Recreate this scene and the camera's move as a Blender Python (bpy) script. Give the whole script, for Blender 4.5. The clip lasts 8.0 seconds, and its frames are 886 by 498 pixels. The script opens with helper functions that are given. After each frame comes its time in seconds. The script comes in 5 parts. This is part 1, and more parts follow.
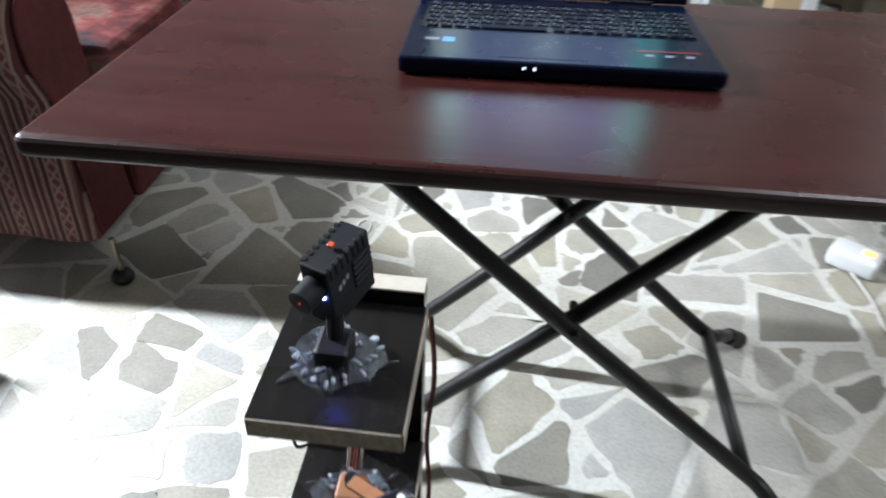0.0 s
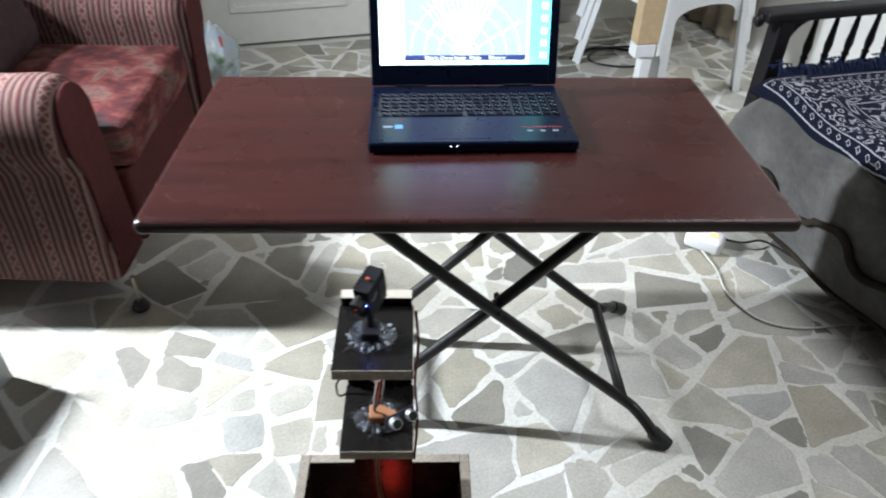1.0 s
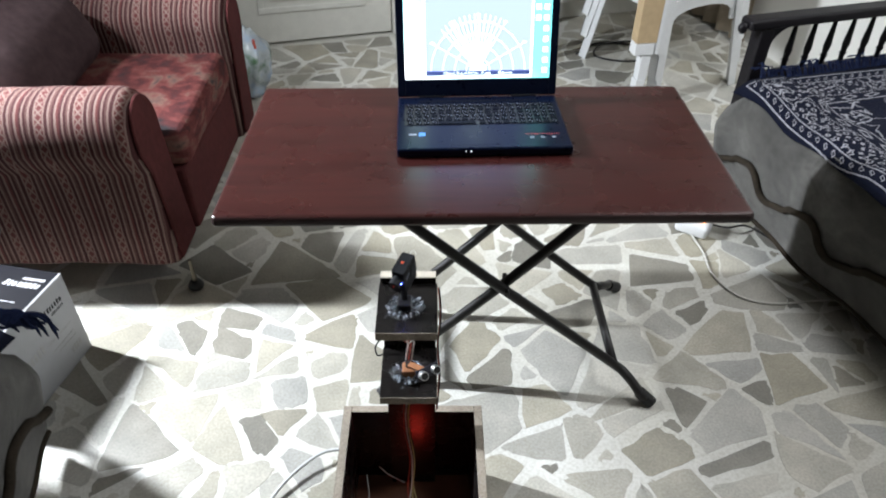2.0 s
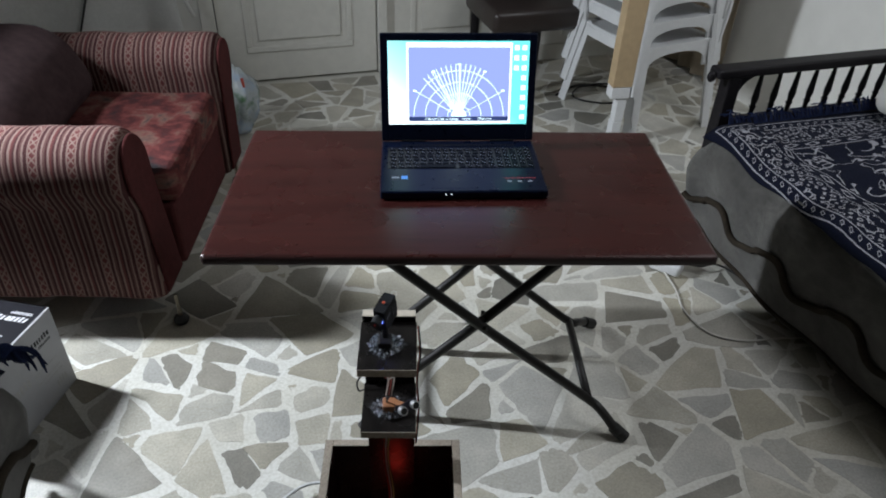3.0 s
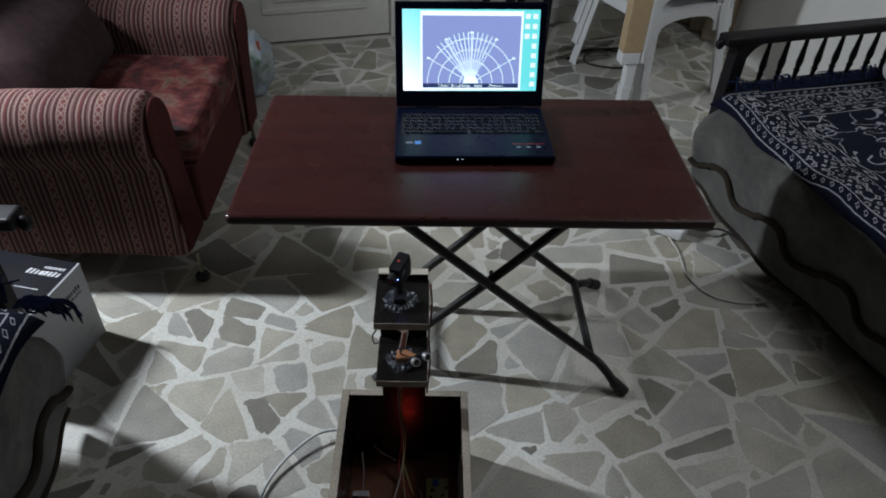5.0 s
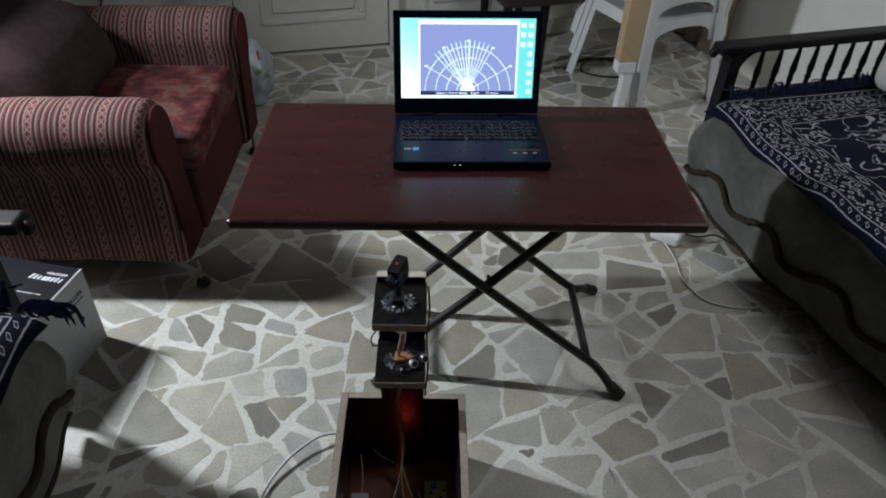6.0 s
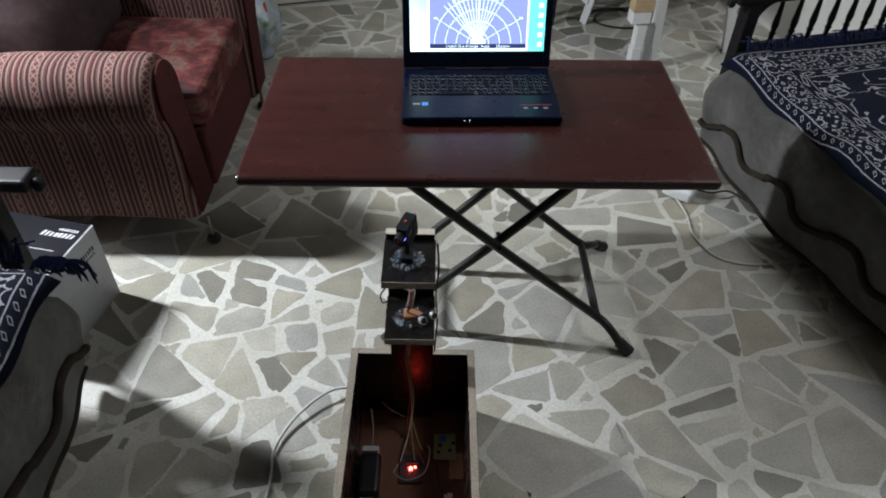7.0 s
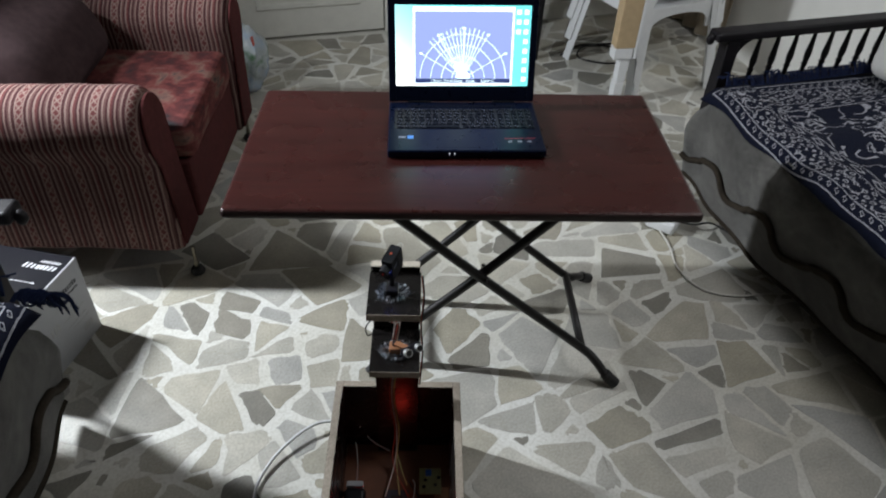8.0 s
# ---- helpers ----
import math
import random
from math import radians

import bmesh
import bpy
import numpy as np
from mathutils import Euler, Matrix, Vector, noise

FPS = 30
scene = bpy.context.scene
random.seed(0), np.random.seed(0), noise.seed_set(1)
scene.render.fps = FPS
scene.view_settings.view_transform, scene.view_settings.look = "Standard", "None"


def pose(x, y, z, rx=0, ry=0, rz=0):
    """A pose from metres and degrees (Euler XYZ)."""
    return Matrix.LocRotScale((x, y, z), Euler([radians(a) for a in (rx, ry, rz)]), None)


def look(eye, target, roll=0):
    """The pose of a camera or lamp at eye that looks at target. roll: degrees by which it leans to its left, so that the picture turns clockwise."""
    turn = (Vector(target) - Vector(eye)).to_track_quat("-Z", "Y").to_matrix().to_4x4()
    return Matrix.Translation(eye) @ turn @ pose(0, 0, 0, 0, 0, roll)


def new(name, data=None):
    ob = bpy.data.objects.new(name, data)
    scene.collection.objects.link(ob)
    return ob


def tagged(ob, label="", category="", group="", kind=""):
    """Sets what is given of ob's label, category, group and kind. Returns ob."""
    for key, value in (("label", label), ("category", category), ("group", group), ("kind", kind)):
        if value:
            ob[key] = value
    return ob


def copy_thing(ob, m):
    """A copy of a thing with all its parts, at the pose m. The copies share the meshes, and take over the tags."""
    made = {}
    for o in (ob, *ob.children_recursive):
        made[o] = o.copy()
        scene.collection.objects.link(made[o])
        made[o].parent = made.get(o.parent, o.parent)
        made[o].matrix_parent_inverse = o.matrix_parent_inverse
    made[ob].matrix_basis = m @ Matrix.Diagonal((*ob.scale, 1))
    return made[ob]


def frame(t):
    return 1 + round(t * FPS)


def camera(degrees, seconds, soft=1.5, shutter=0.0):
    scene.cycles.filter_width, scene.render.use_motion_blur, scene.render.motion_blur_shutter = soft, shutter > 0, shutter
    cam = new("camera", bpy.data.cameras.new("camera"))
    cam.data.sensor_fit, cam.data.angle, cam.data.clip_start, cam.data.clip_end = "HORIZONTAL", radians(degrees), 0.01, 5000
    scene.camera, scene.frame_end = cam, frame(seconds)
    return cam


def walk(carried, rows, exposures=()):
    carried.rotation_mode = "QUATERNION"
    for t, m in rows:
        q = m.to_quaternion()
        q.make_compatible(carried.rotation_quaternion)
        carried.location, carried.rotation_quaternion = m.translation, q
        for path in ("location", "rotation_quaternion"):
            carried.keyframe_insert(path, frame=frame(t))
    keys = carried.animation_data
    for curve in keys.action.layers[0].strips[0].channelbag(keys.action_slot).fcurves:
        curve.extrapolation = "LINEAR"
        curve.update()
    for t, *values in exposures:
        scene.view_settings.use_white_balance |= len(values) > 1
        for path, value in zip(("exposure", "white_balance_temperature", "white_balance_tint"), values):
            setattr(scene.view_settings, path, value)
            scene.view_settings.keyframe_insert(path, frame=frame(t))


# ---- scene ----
cam = camera(64.7, 8.0, soft=1.9, shutter=0.5)
PATH = [
    (0, (0.484, -0.559, 0.98), (0.35, 1.027, -0.231), 2.4),
    (0.3, (0.474, -0.644, 1.039), (0.482, 0.949, -0.171), 4.0),
    (0.5, (0.47, -0.714, 1.101), (0.533, 0.827, -0.172), 3.5),
    (0.7, (0.463, -0.792, 1.170), (0.579, 0.767, -0.077), 2.8),
    (1, (0.448, -0.886, 1.272), (0.516, 0.702, 0.059), 1.8),
    (1.2, (0.432, -0.93, 1.301), (0.48, 0.565, -0.026), 2.5),
    (2.3, (0.434, -1.111, 1.477), (0.460, 0.457, 0.236), 0.4),
    (2.5, (0.437, -1.118, 1.484), (0.458, 0.451, 0.243), 1.0),
    (2.7, (0.440, -1.115, 1.484), (0.517, 0.471, 0.269), 2.5),
    (3, (0.439, -1.119, 1.494), (0.514, 0.489, 0.307), 2.2),
    (3.5, (0.435, -1.129, 1.499), (0.491, 0.483, 0.317), 1.8),
    (4, (0.433, -1.153, 1.52), (0.5, 0.419, 0.286), 2.8),
    (4.2, (0.431, -1.161, 1.519), (0.493, 0.378, 0.243), 2.7),
    (5.3, (0.433, -1.195, 1.548), (0.483, 0.351, 0.28), 2.3),
    (5.5, (0.434, -1.204, 1.544), (0.496, 0.363, 0.303), 2.5),
    (6, (0.436, -1.211, 1.546), (0.487, 0.349, 0.297), 2.2),
    (6.5, (0.438, -1.206, 1.547), (0.47, 0.307, 0.239), 1.7),
    (6.7, (0.436, -1.203, 1.544), (0.468, 0.277, 0.200), 1.8),
    (7, (0.439, -1.203, 1.547), (0.462, 0.273, 0.198), 1.6),
    (7.5, (0.438, -1.202, 1.547), (0.462, 0.288, 0.213), 1.8),
    (8, (0.44, -1.204, 1.552), (0.502, 0.33, 0.27), 2.5),
]
walk(cam, [(t, look(eye, target, roll)) for t, eye, target, roll in PATH],
     exposures=[(0.0, 1.2, 6250, 10), (1.0, 1.3, 6300, 10), (1.2, 1.35, 6350, 10), (2.3, 1.05, 6500, 10), (2.5, 0.92, 6500, 10), (3.0, 0.22, 6400, 10), (3.5, -0.37, 6200, 10),
                (4.2, -0.42, 6150, 10), (5.5, -0.25, 6450, 10), (6.0, -0.17, 6450, 10), (6.7, -0.08, 6500, 10), (7.0, 0.25, 6550, 10), (7.5, 0.36, 6550, 10), (8.0, 0.3, 6550, 10)])

# ---- light: cool lamp behind the armchair, added dimmer ceiling fill, a dark night outside ----
world = bpy.data.worlds.new("night")
scene.world = world
world.use_nodes = True
world.node_tree.nodes["Background"].inputs[0].default_value = (0.6, 0.7, 1.0, 1)
world.node_tree.nodes["Background"].inputs[1].default_value = 0.01


# light set where the cast shadows point; its source is out of view
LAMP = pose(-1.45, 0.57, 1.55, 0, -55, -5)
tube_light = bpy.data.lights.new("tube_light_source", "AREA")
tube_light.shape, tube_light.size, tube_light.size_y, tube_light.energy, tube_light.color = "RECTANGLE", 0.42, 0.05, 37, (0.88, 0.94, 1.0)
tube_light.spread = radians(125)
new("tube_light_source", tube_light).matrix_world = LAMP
# assumed second source out of view, added to fill the right-hand side
ceiling_fill = bpy.data.lights.new("ceiling_fill_source", "AREA")
ceiling_fill.shape, ceiling_fill.size, ceiling_fill.energy, ceiling_fill.color = "DISK", 0.9, 17, (0.93, 0.96, 1.0)
new("ceiling_fill_source", ceiling_fill).matrix_world = pose(1.95, 0.30, 2.72)


# ---- materials ----
class Nodes:
    """A small builder of node materials."""

    def __init__(self, name, rough=0.6, metal=0.0, spec=0.5):
        self.m = bpy.data.materials.new(name)
        self.m.use_nodes = True
        self.t = self.m.node_tree
        self.b = self.t.nodes["Principled BSDF"]
        self.b.inputs["Roughness"].default_value = rough
        self.b.inputs["Metallic"].default_value = metal
        self.b.inputs["Specular IOR Level"].default_value = spec

    def node(self, kind):
        return self.t.nodes.new(kind)

    def put(self, socket, value):
        if isinstance(value, bpy.types.NodeSocket):
            self.t.links.new(value, socket)
        elif isinstance(value, tuple) and len(value) == 3 and socket.type == "RGBA":
            socket.default_value = (*value, 1)
        else:
            socket.default_value = value

    def coords(self, scale=(1, 1, 1), rot=(0, 0, 0), which="Object"):
        c, m = self.node("ShaderNodeTexCoord"), self.node("ShaderNodeMapping")
        m.inputs["Scale"].default_value = scale
        m.inputs["Rotation"].default_value = rot
        self.t.links.new(c.outputs[which], m.inputs["Vector"])
        return m.outputs["Vector"]

    def noise(self, vec, scale, detail=4.0, rough=0.55):
        n = self.node("ShaderNodeTexNoise")
        self.put(n.inputs["Vector"], vec)
        n.inputs["Scale"].default_value, n.inputs["Detail"].default_value, n.inputs["Roughness"].default_value = scale, detail, rough
        return n.outputs["Fac"]

    def voronoi(self, vec, scale, feature="F1", out="Distance", rand=1.0):
        n = self.node("ShaderNodeTexVoronoi")
        n.feature = feature
        self.put(n.inputs["Vector"], vec)
        n.inputs["Scale"].default_value, n.inputs["Randomness"].default_value = scale, rand
        return n.outputs[out]

    def math(self, op, a, b=0.0, c=0.0):
        n = self.node("ShaderNodeMath")
        n.operation = op
        for s, v in zip(n.inputs, (a, b, c)):
            self.put(s, v)
        return n.outputs[0]

    def axes(self, vec):
        n = self.node("ShaderNodeSeparateXYZ")
        self.put(n.inputs[0], vec)
        return n.outputs

    def ramp(self, fac, stops, mode="LINEAR"):
        n = self.node("ShaderNodeValToRGB")
        n.color_ramp.interpolation = mode
        e = n.color_ramp.elements
        while len(e) < len(stops):
            e.new(0.5)
        for el, (p, col) in zip(e, stops):
            el.position, el.color = p, (*col, 1)
        self.put(n.inputs[0], fac)
        return n.outputs[0]

    def mix(self, fac, a, b, blend="MIX"):
        n = self.node("ShaderNodeMix")
        n.data_type, n.blend_type = "RGBA", blend
        self.put(n.inputs[0], fac)
        self.put(n.inputs[6], a)
        self.put(n.inputs[7], b)
        return n.outputs[2]

    def colour(self, value):
        self.put(self.b.inputs["Base Color"], value)
        return self

    def roughness(self, value):
        self.put(self.b.inputs["Roughness"], value)
        return self

    def bump(self, height, strength=0.3, depth=0.002):
        n = self.node("ShaderNodeBump")
        n.inputs["Strength"].default_value, n.inputs["Distance"].default_value = strength, depth
        self.put(n.inputs["Height"], height)
        self.t.links.new(n.outputs[0], self.b.inputs["Normal"])
        return self


def plain(name, col, rough=0.5, metal=0.0, vary=0.25, scale=30.0, bump=0.15, spec=0.5):
    n = Nodes(name, rough, metal, spec)
    v = n.coords()
    small, large = n.noise(v, scale * 4), n.noise(v, scale * 0.4)
    f = n.math("MULTIPLY_ADD", small, 0.5, n.math("MULTIPLY", large, 0.5))
    lo, hi = tuple(c * (1 - vary) for c in col), tuple(min(1, c * (1 + vary)) for c in col)
    n.colour(n.ramp(f, [(0.3, lo), (0.7, hi)]))
    n.roughness(n.math("MULTIPLY_ADD", large, 0.2, max(0.02, rough - 0.1)))
    if bump:
        n.bump(small, bump, 0.001)
    return n.m


def glow(name, col, strength):
    n = Nodes(name, 0.3)
    n.colour(tuple(c * 0.3 for c in col))
    n.b.inputs["Emission Color"].default_value = (*col, 1)
    n.b.inputs["Emission Strength"].default_value = strength
    return n.m


def stone_material():
    n = Nodes("paving_stone", 0.32)
    v = n.coords()
    info, geo = n.node("ShaderNodeObjectInfo"), n.node("ShaderNodeNewGeometry")
    r = n.math("FRACT", n.math("ADD", info.outputs["Random"], geo.outputs["Random Per Island"]))
    base = n.ramp(r, [(0.0, (0.20, 0.195, 0.18)), (0.14, (0.30, 0.285, 0.255)), (0.3, (0.41, 0.385, 0.32)), (0.5, (0.45, 0.445, 0.425)),
                      (0.7, (0.46, 0.435, 0.37)), (0.85, (0.54, 0.53, 0.50)), (1.0, (0.40, 0.40, 0.395))])
    cloud = n.ramp(n.noise(v, 9, 5), [(0.3, (0.76, 0.755, 0.72)), (0.7, (1.04, 1.02, 0.97))])
    grain = n.ramp(n.noise(v, 160, 3), [(0.35, (0.86, 0.86, 0.86)), (0.65, (1.08, 1.08, 1.08))])
    vein = n.ramp(n.voronoi(v, 7, "DISTANCE_TO_EDGE"), [(0.0, (0.86, 0.84, 0.78)), (0.02, (1, 1, 1))])
    n.colour(n.mix(0.35, n.mix(1.0, n.mix(1.0, base, cloud, "MULTIPLY"), grain, "MULTIPLY"), vein, "MULTIPLY"))
    n.roughness(n.math("MULTIPLY_ADD", n.noise(v, 14), 0.3, 0.25))
    n.bump(n.noise(v, 45), 0.12, 0.002)
    return n.m


def mortar_material():
    n = Nodes("paving_mortar", 0.6)
    v = n.coords()
    base = n.ramp(n.noise(v, 5, 6), [(0.3, (0.60, 0.595, 0.56)), (0.7, (0.73, 0.73, 0.70))])
    speck = n.ramp(n.noise(v, 120, 3), [(0.3, (0.82, 0.81, 0.78)), (0.6, (1, 1, 1))])
    dirt = n.ramp(n.noise(v, 1.7, 5), [(0.35, (0.86, 0.84, 0.78)), (0.6, (1, 1, 1))])
    n.colour(n.mix(1.0, n.mix(1.0, base, speck, "MULTIPLY"), dirt, "MULTIPLY"))
    n.roughness(n.math("MULTIPLY_ADD", n.noise(v, 20), 0.3, 0.35))
    n.bump(n.noise(v, 70), 0.2, 0.002)
    return n.m


def mahogany_material():
    n = Nodes("mahogany_laminate", 0.3, spec=0.55)
    v = n.coords((1.2, 16, 16))
    w = n.noise(v, 2.2, 8, 0.65)
    fine = n.noise(n.coords((6, 150, 150)), 2.5, 4)
    col = n.ramp(w, [(0.25, (0.022, 0.0055, 0.005)), (0.5, (0.040, 0.010, 0.009)), (0.75, (0.055, 0.0145, 0.012))])
    n.colour(n.mix(0.6, col, n.ramp(fine, [(0.35, (0.62, 0.58, 0.58)), (0.65, (1, 1, 1))]), "MULTIPLY"))
    n.roughness(n.math("MULTIPLY_ADD", n.noise(n.coords(), 8), 0.18, 0.19))
    n.bump(fine, 0.03, 0.0004)
    return n.m


def stripe_material():
    """Woven stripes that run over the arms, with a column of small lozenges in the wide ones."""
    n = Nodes("striped_upholstery", 0.92, spec=0.15)
    v = n.coords()
    x, y, z = n.axes(v)[0], n.axes(v)[1], n.axes(v)[2]
    wob = n.math("MULTIPLY", n.math("SUBTRACT", n.noise(v, 6), 0.5), 0.010)
    f = n.math("FRACT", n.math("DIVIDE", n.math("ADD", n.math("ADD", x, 10.0), wob), 0.100))
    red, cream, dark, brown = (0.105, 0.034, 0.033), (0.195, 0.135, 0.120), (0.055, 0.020, 0.021), (0.105, 0.055, 0.050)
    col = n.ramp(f, [(0.0, cream), (0.05, dark), (0.11, brown), (0.16, cream), (0.21, dark), (0.30, cream), (0.34, red), (0.53, cream),
                     (0.57, dark), (0.65, cream), (0.70, brown), (0.76, dark), (0.82, cream), (0.88, red), (0.94, dark)], "CONSTANT")
    over = n.math("ADD", y, z)
    zig = n.math("ABSOLUTE", n.math("SUBTRACT", n.math("FRACT", n.math("DIVIDE", n.math("ADD", over, 10.0), 0.034)), 0.5))
    inside = n.math("ABSOLUTE", n.math("SUBTRACT", f, 0.435))
    shape = n.math("LESS_THAN", n.math("ABSOLUTE", n.math("SUBTRACT", n.math("MULTIPLY", inside, 4.5), zig)), 0.13)
    lozenge = n.math("MULTIPLY", shape, n.math("LESS_THAN", inside, 0.09))
    col = n.mix(lozenge, col, cream)
    weave = n.noise(v, 500, 2)
    soil = n.ramp(n.noise(v, 5, 4), [(0.3, (0.72, 0.7, 0.7)), (0.7, (1.05, 1.03, 1.0))])
    n.colour(n.mix(1.0, col, soil, "MULTIPLY"))
    n.bump(weave, 0.35, 0.002)
    return n.m


def floral_material():
    n = Nodes("red_floral_upholstery", 0.95, spec=0.12)
    v = n.coords()
    warp = n.mix(0.12, v, n.node("ShaderNodeTexNoise").outputs["Color"])
    a = n.noise(warp, 11, 5, 0.6)
    col = n.ramp(a, [(0.30, (0.026, 0.022, 0.024)), (0.42, (0.074, 0.022, 0.022)), (0.52, (0.125, 0.036, 0.033)), (0.60, (0.15, 0.080, 0.066)), (0.68, (0.066, 0.050, 0.048))])
    n.colour(n.mix(1.0, col, n.ramp(n.noise(v, 60), [(0.3, (0.75, 0.75, 0.75)), (0.7, (1.1, 1.1, 1.1))]), "MULTIPLY"))
    n.bump(n.noise(v, 300), 0.3, 0.002)
    return n.m


def coverlet_material():
    """Navy cloth: two banded borders along the edges and scrolls inside them; x runs in from the front edge, y in from the end."""
    n = Nodes("navy_patterned_cloth", 0.92, spec=0.15)
    v = n.coords()
    x, y = n.axes(v)[0], n.axes(v)[1]
    wv = n.noise(v, 40, 2)
    y = n.math("ABSOLUTE", y)
    d = n.math("ADD", n.math("MINIMUM", n.math("ADD", x, 0.045), n.math("SUBTRACT", y, 0.095)), n.math("MULTIPLY", n.math("SUBTRACT", wv, 0.5), 0.004))
    along = n.math("ADD", n.math("ADD", x, y), 10.0)
    navy, cream = (0.0035, 0.005, 0.015), (0.31, 0.31, 0.34)
    edge = n.ramp(n.math("DIVIDE", d, 0.30), [(0.0, (0, 0, 0)), (0.05, (1, 1, 1)), (0.060, (0, 0, 0)), (0.155, (1, 1, 1)), (0.165, (0, 0, 0)), (0.47, (1, 1, 1)), (0.48, (0, 0, 0)), (0.60, (1, 1, 1)), (0.61, (0, 0, 0))], "CONSTANT")

    def beads(lo, hi, period, fill):
        mid, half = (lo + hi) / 2, (hi - lo) / 2
        p = n.math("ABSOLUTE", n.math("SUBTRACT", n.math("FRACT", n.math("DIVIDE", along, period)), 0.5))
        q = n.math("DIVIDE", n.math("ABSOLUTE", n.math("SUBTRACT", d, mid)), half)
        s = n.math("ADD", n.math("MULTIPLY", p, fill), q)
        ring = n.math("LESS_THAN", n.math("ABSOLUTE", n.math("SUBTRACT", s, 0.72)), 0.16)
        return n.math("MULTIPLY", ring, n.math("LESS_THAN", q, 1.0))

    b1 = beads(0.024, 0.044, 0.034, 3.4)
    b3 = beads(0.150, 0.178, 0.085, 2.4)
    warp = n.node("ShaderNodeTexNoise")
    n.put(warp.inputs["Vector"], v)
    warp.inputs["Scale"].default_value = 7
    vv = n.mix(0.10, v, warp.outputs["Color"])
    r = n.voronoi(vv, 9, "F1")
    rings = n.math("LESS_THAN", n.math("ABSOLUTE", n.math("SUBTRACT", n.math("FRACT", n.math("MULTIPLY", r, 3.4)), 0.5)), 0.075)
    leaf = n.math("LESS_THAN", n.math("ABSOLUTE", n.math("SUBTRACT", n.noise(vv, 12, 2), 0.5)), 0.013)
    scroll = n.math("MAXIMUM", n.math("MULTIPLY", rings, n.math("GREATER_THAN", n.noise(v, 6, 1), 0.50)), leaf)
    mid_band = n.math("MULTIPLY", n.math("GREATER_THAN", d, 0.054), n.math("LESS_THAN", d, 0.138))
    rr = n.voronoi(v, 29, "F1", rand=0.45)
    vine = n.math("LESS_THAN", n.math("ABSOLUTE", n.math("SUBTRACT", n.math("FRACT", n.math("MULTIPLY", rr, 2.4)), 0.5)), 0.12)
    field = n.math("GREATER_THAN", d, 0.19)
    ornament = n.math("MAXIMUM", n.math("MAXIMUM", b1, b3), n.math("MAXIMUM", n.math("MULTIPLY", vine, mid_band), n.math("MULTIPLY", scroll, field)))
    fac = n.math("MAXIMUM", ornament, n.axes(edge)[0])
    thread = n.ramp(n.noise(v, 260, 2), [(0.3, (0.6, 0.6, 0.6)), (0.7, (1.1, 1.1, 1.1))])
    n.colour(n.mix(1.0, n.mix(fac, navy, cream), thread, "MULTIPLY"))
    n.bump(n.noise(v, 300), 0.5, 0.003)
    return n.m


def plush_material():
    n = Nodes("grey_plush", 0.97, spec=0.1)
    v = n.coords()
    a = n.noise(v, 7, 6, 0.65)
    vein = n.voronoi(n.mix(0.15, v, n.node("ShaderNodeTexNoise").outputs["Color"]), 14, "DISTANCE_TO_EDGE")
    col = n.ramp(a, [(0.3, (0.050, 0.048, 0.045)), (0.5, (0.080, 0.077, 0.072)), (0.7, (0.125, 0.120, 0.112))])
    n.colour(n.mix(0.5, col, n.ramp(vein, [(0.0, (1.25, 1.24, 1.22)), (0.16, (0.86, 0.86, 0.86))]), "MULTIPLY"))
    n.bump(n.math("ADD", n.noise(v, 260), n.noise(v, 30)), 0.8, 0.006)
    n.b.inputs["Sheen Weight"].default_value = 0.15
    n.b.inputs["Sheen Roughness"].default_value = 0.6
    return n.m


def wood_material(name, dark, light, rough, scale=(3, 40, 40), spec=0.5):
    n = Nodes(name, rough, spec=spec)
    g = n.noise(n.coords(scale), 2.0, 6, 0.6)
    n.colour(n.ramp(g, [(0.3, dark), (0.7, light)]))
    n.roughness(n.math("MULTIPLY_ADD", n.noise(n.coords(), 15), 0.25, rough - 0.1))
    n.bump(g, 0.15, 0.001)
    return n.m


def chipboard_material():
    n = Nodes("raw_chipboard_edge", 0.85)
    v = n.coords()
    c = n.ramp(n.noise(v, 240, 4), [(0.3, (0.22, 0.185, 0.145)), (0.5, (0.29, 0.25, 0.205)), (0.7, (0.36, 0.32, 0.27))])
    n.colour(n.mix(0.5, c, n.ramp(n.noise(v, 18), [(0.3, (0.75, 0.72, 0.7)), (0.7, (1.1, 1.1, 1.1))]), "MULTIPLY"))
    n.bump(n.noise(v, 350), 0.3, 0.001)
    return n.m


def wall_material(name, col):
    n = Nodes(name, 0.75)
    v = n.coords()
    big, mid = n.noise(v, 1.3, 5), n.noise(v, 9, 5)
    f = n.math("MULTIPLY_ADD", big, 0.6, n.math("MULTIPLY", mid, 0.4))
    n.colour(n.ramp(f, [(0.3, tuple(c * 0.86 for c in col)), (0.7, col)]))
    n.bump(n.noise(v, 90), 0.2, 0.002)
    return n.m


STONE, MORTAR, MAHOGANY = stone_material(), mortar_material(), mahogany_material()
STRIPES, FLORAL, COVERLET, PLUSH = stripe_material(), floral_material(), coverlet_material(), plush_material()
DARK_WOOD = wood_material("dark_varnished_wood", (0.005, 0.0045, 0.006), (0.012, 0.010, 0.012), 0.45, spec=0.20)
BLACK_BOARD = wood_material("black_grained_laminate", (0.006, 0.0055, 0.0055), (0.013, 0.011, 0.0105), 0.24, (60, 3, 60))
BROWN_BOARD = wood_material("brown_hardboard", (0.10, 0.035, 0.016), (0.17, 0.06, 0.028), 0.6, (8, 8, 8))
CHIPBOARD = chipboard_material()
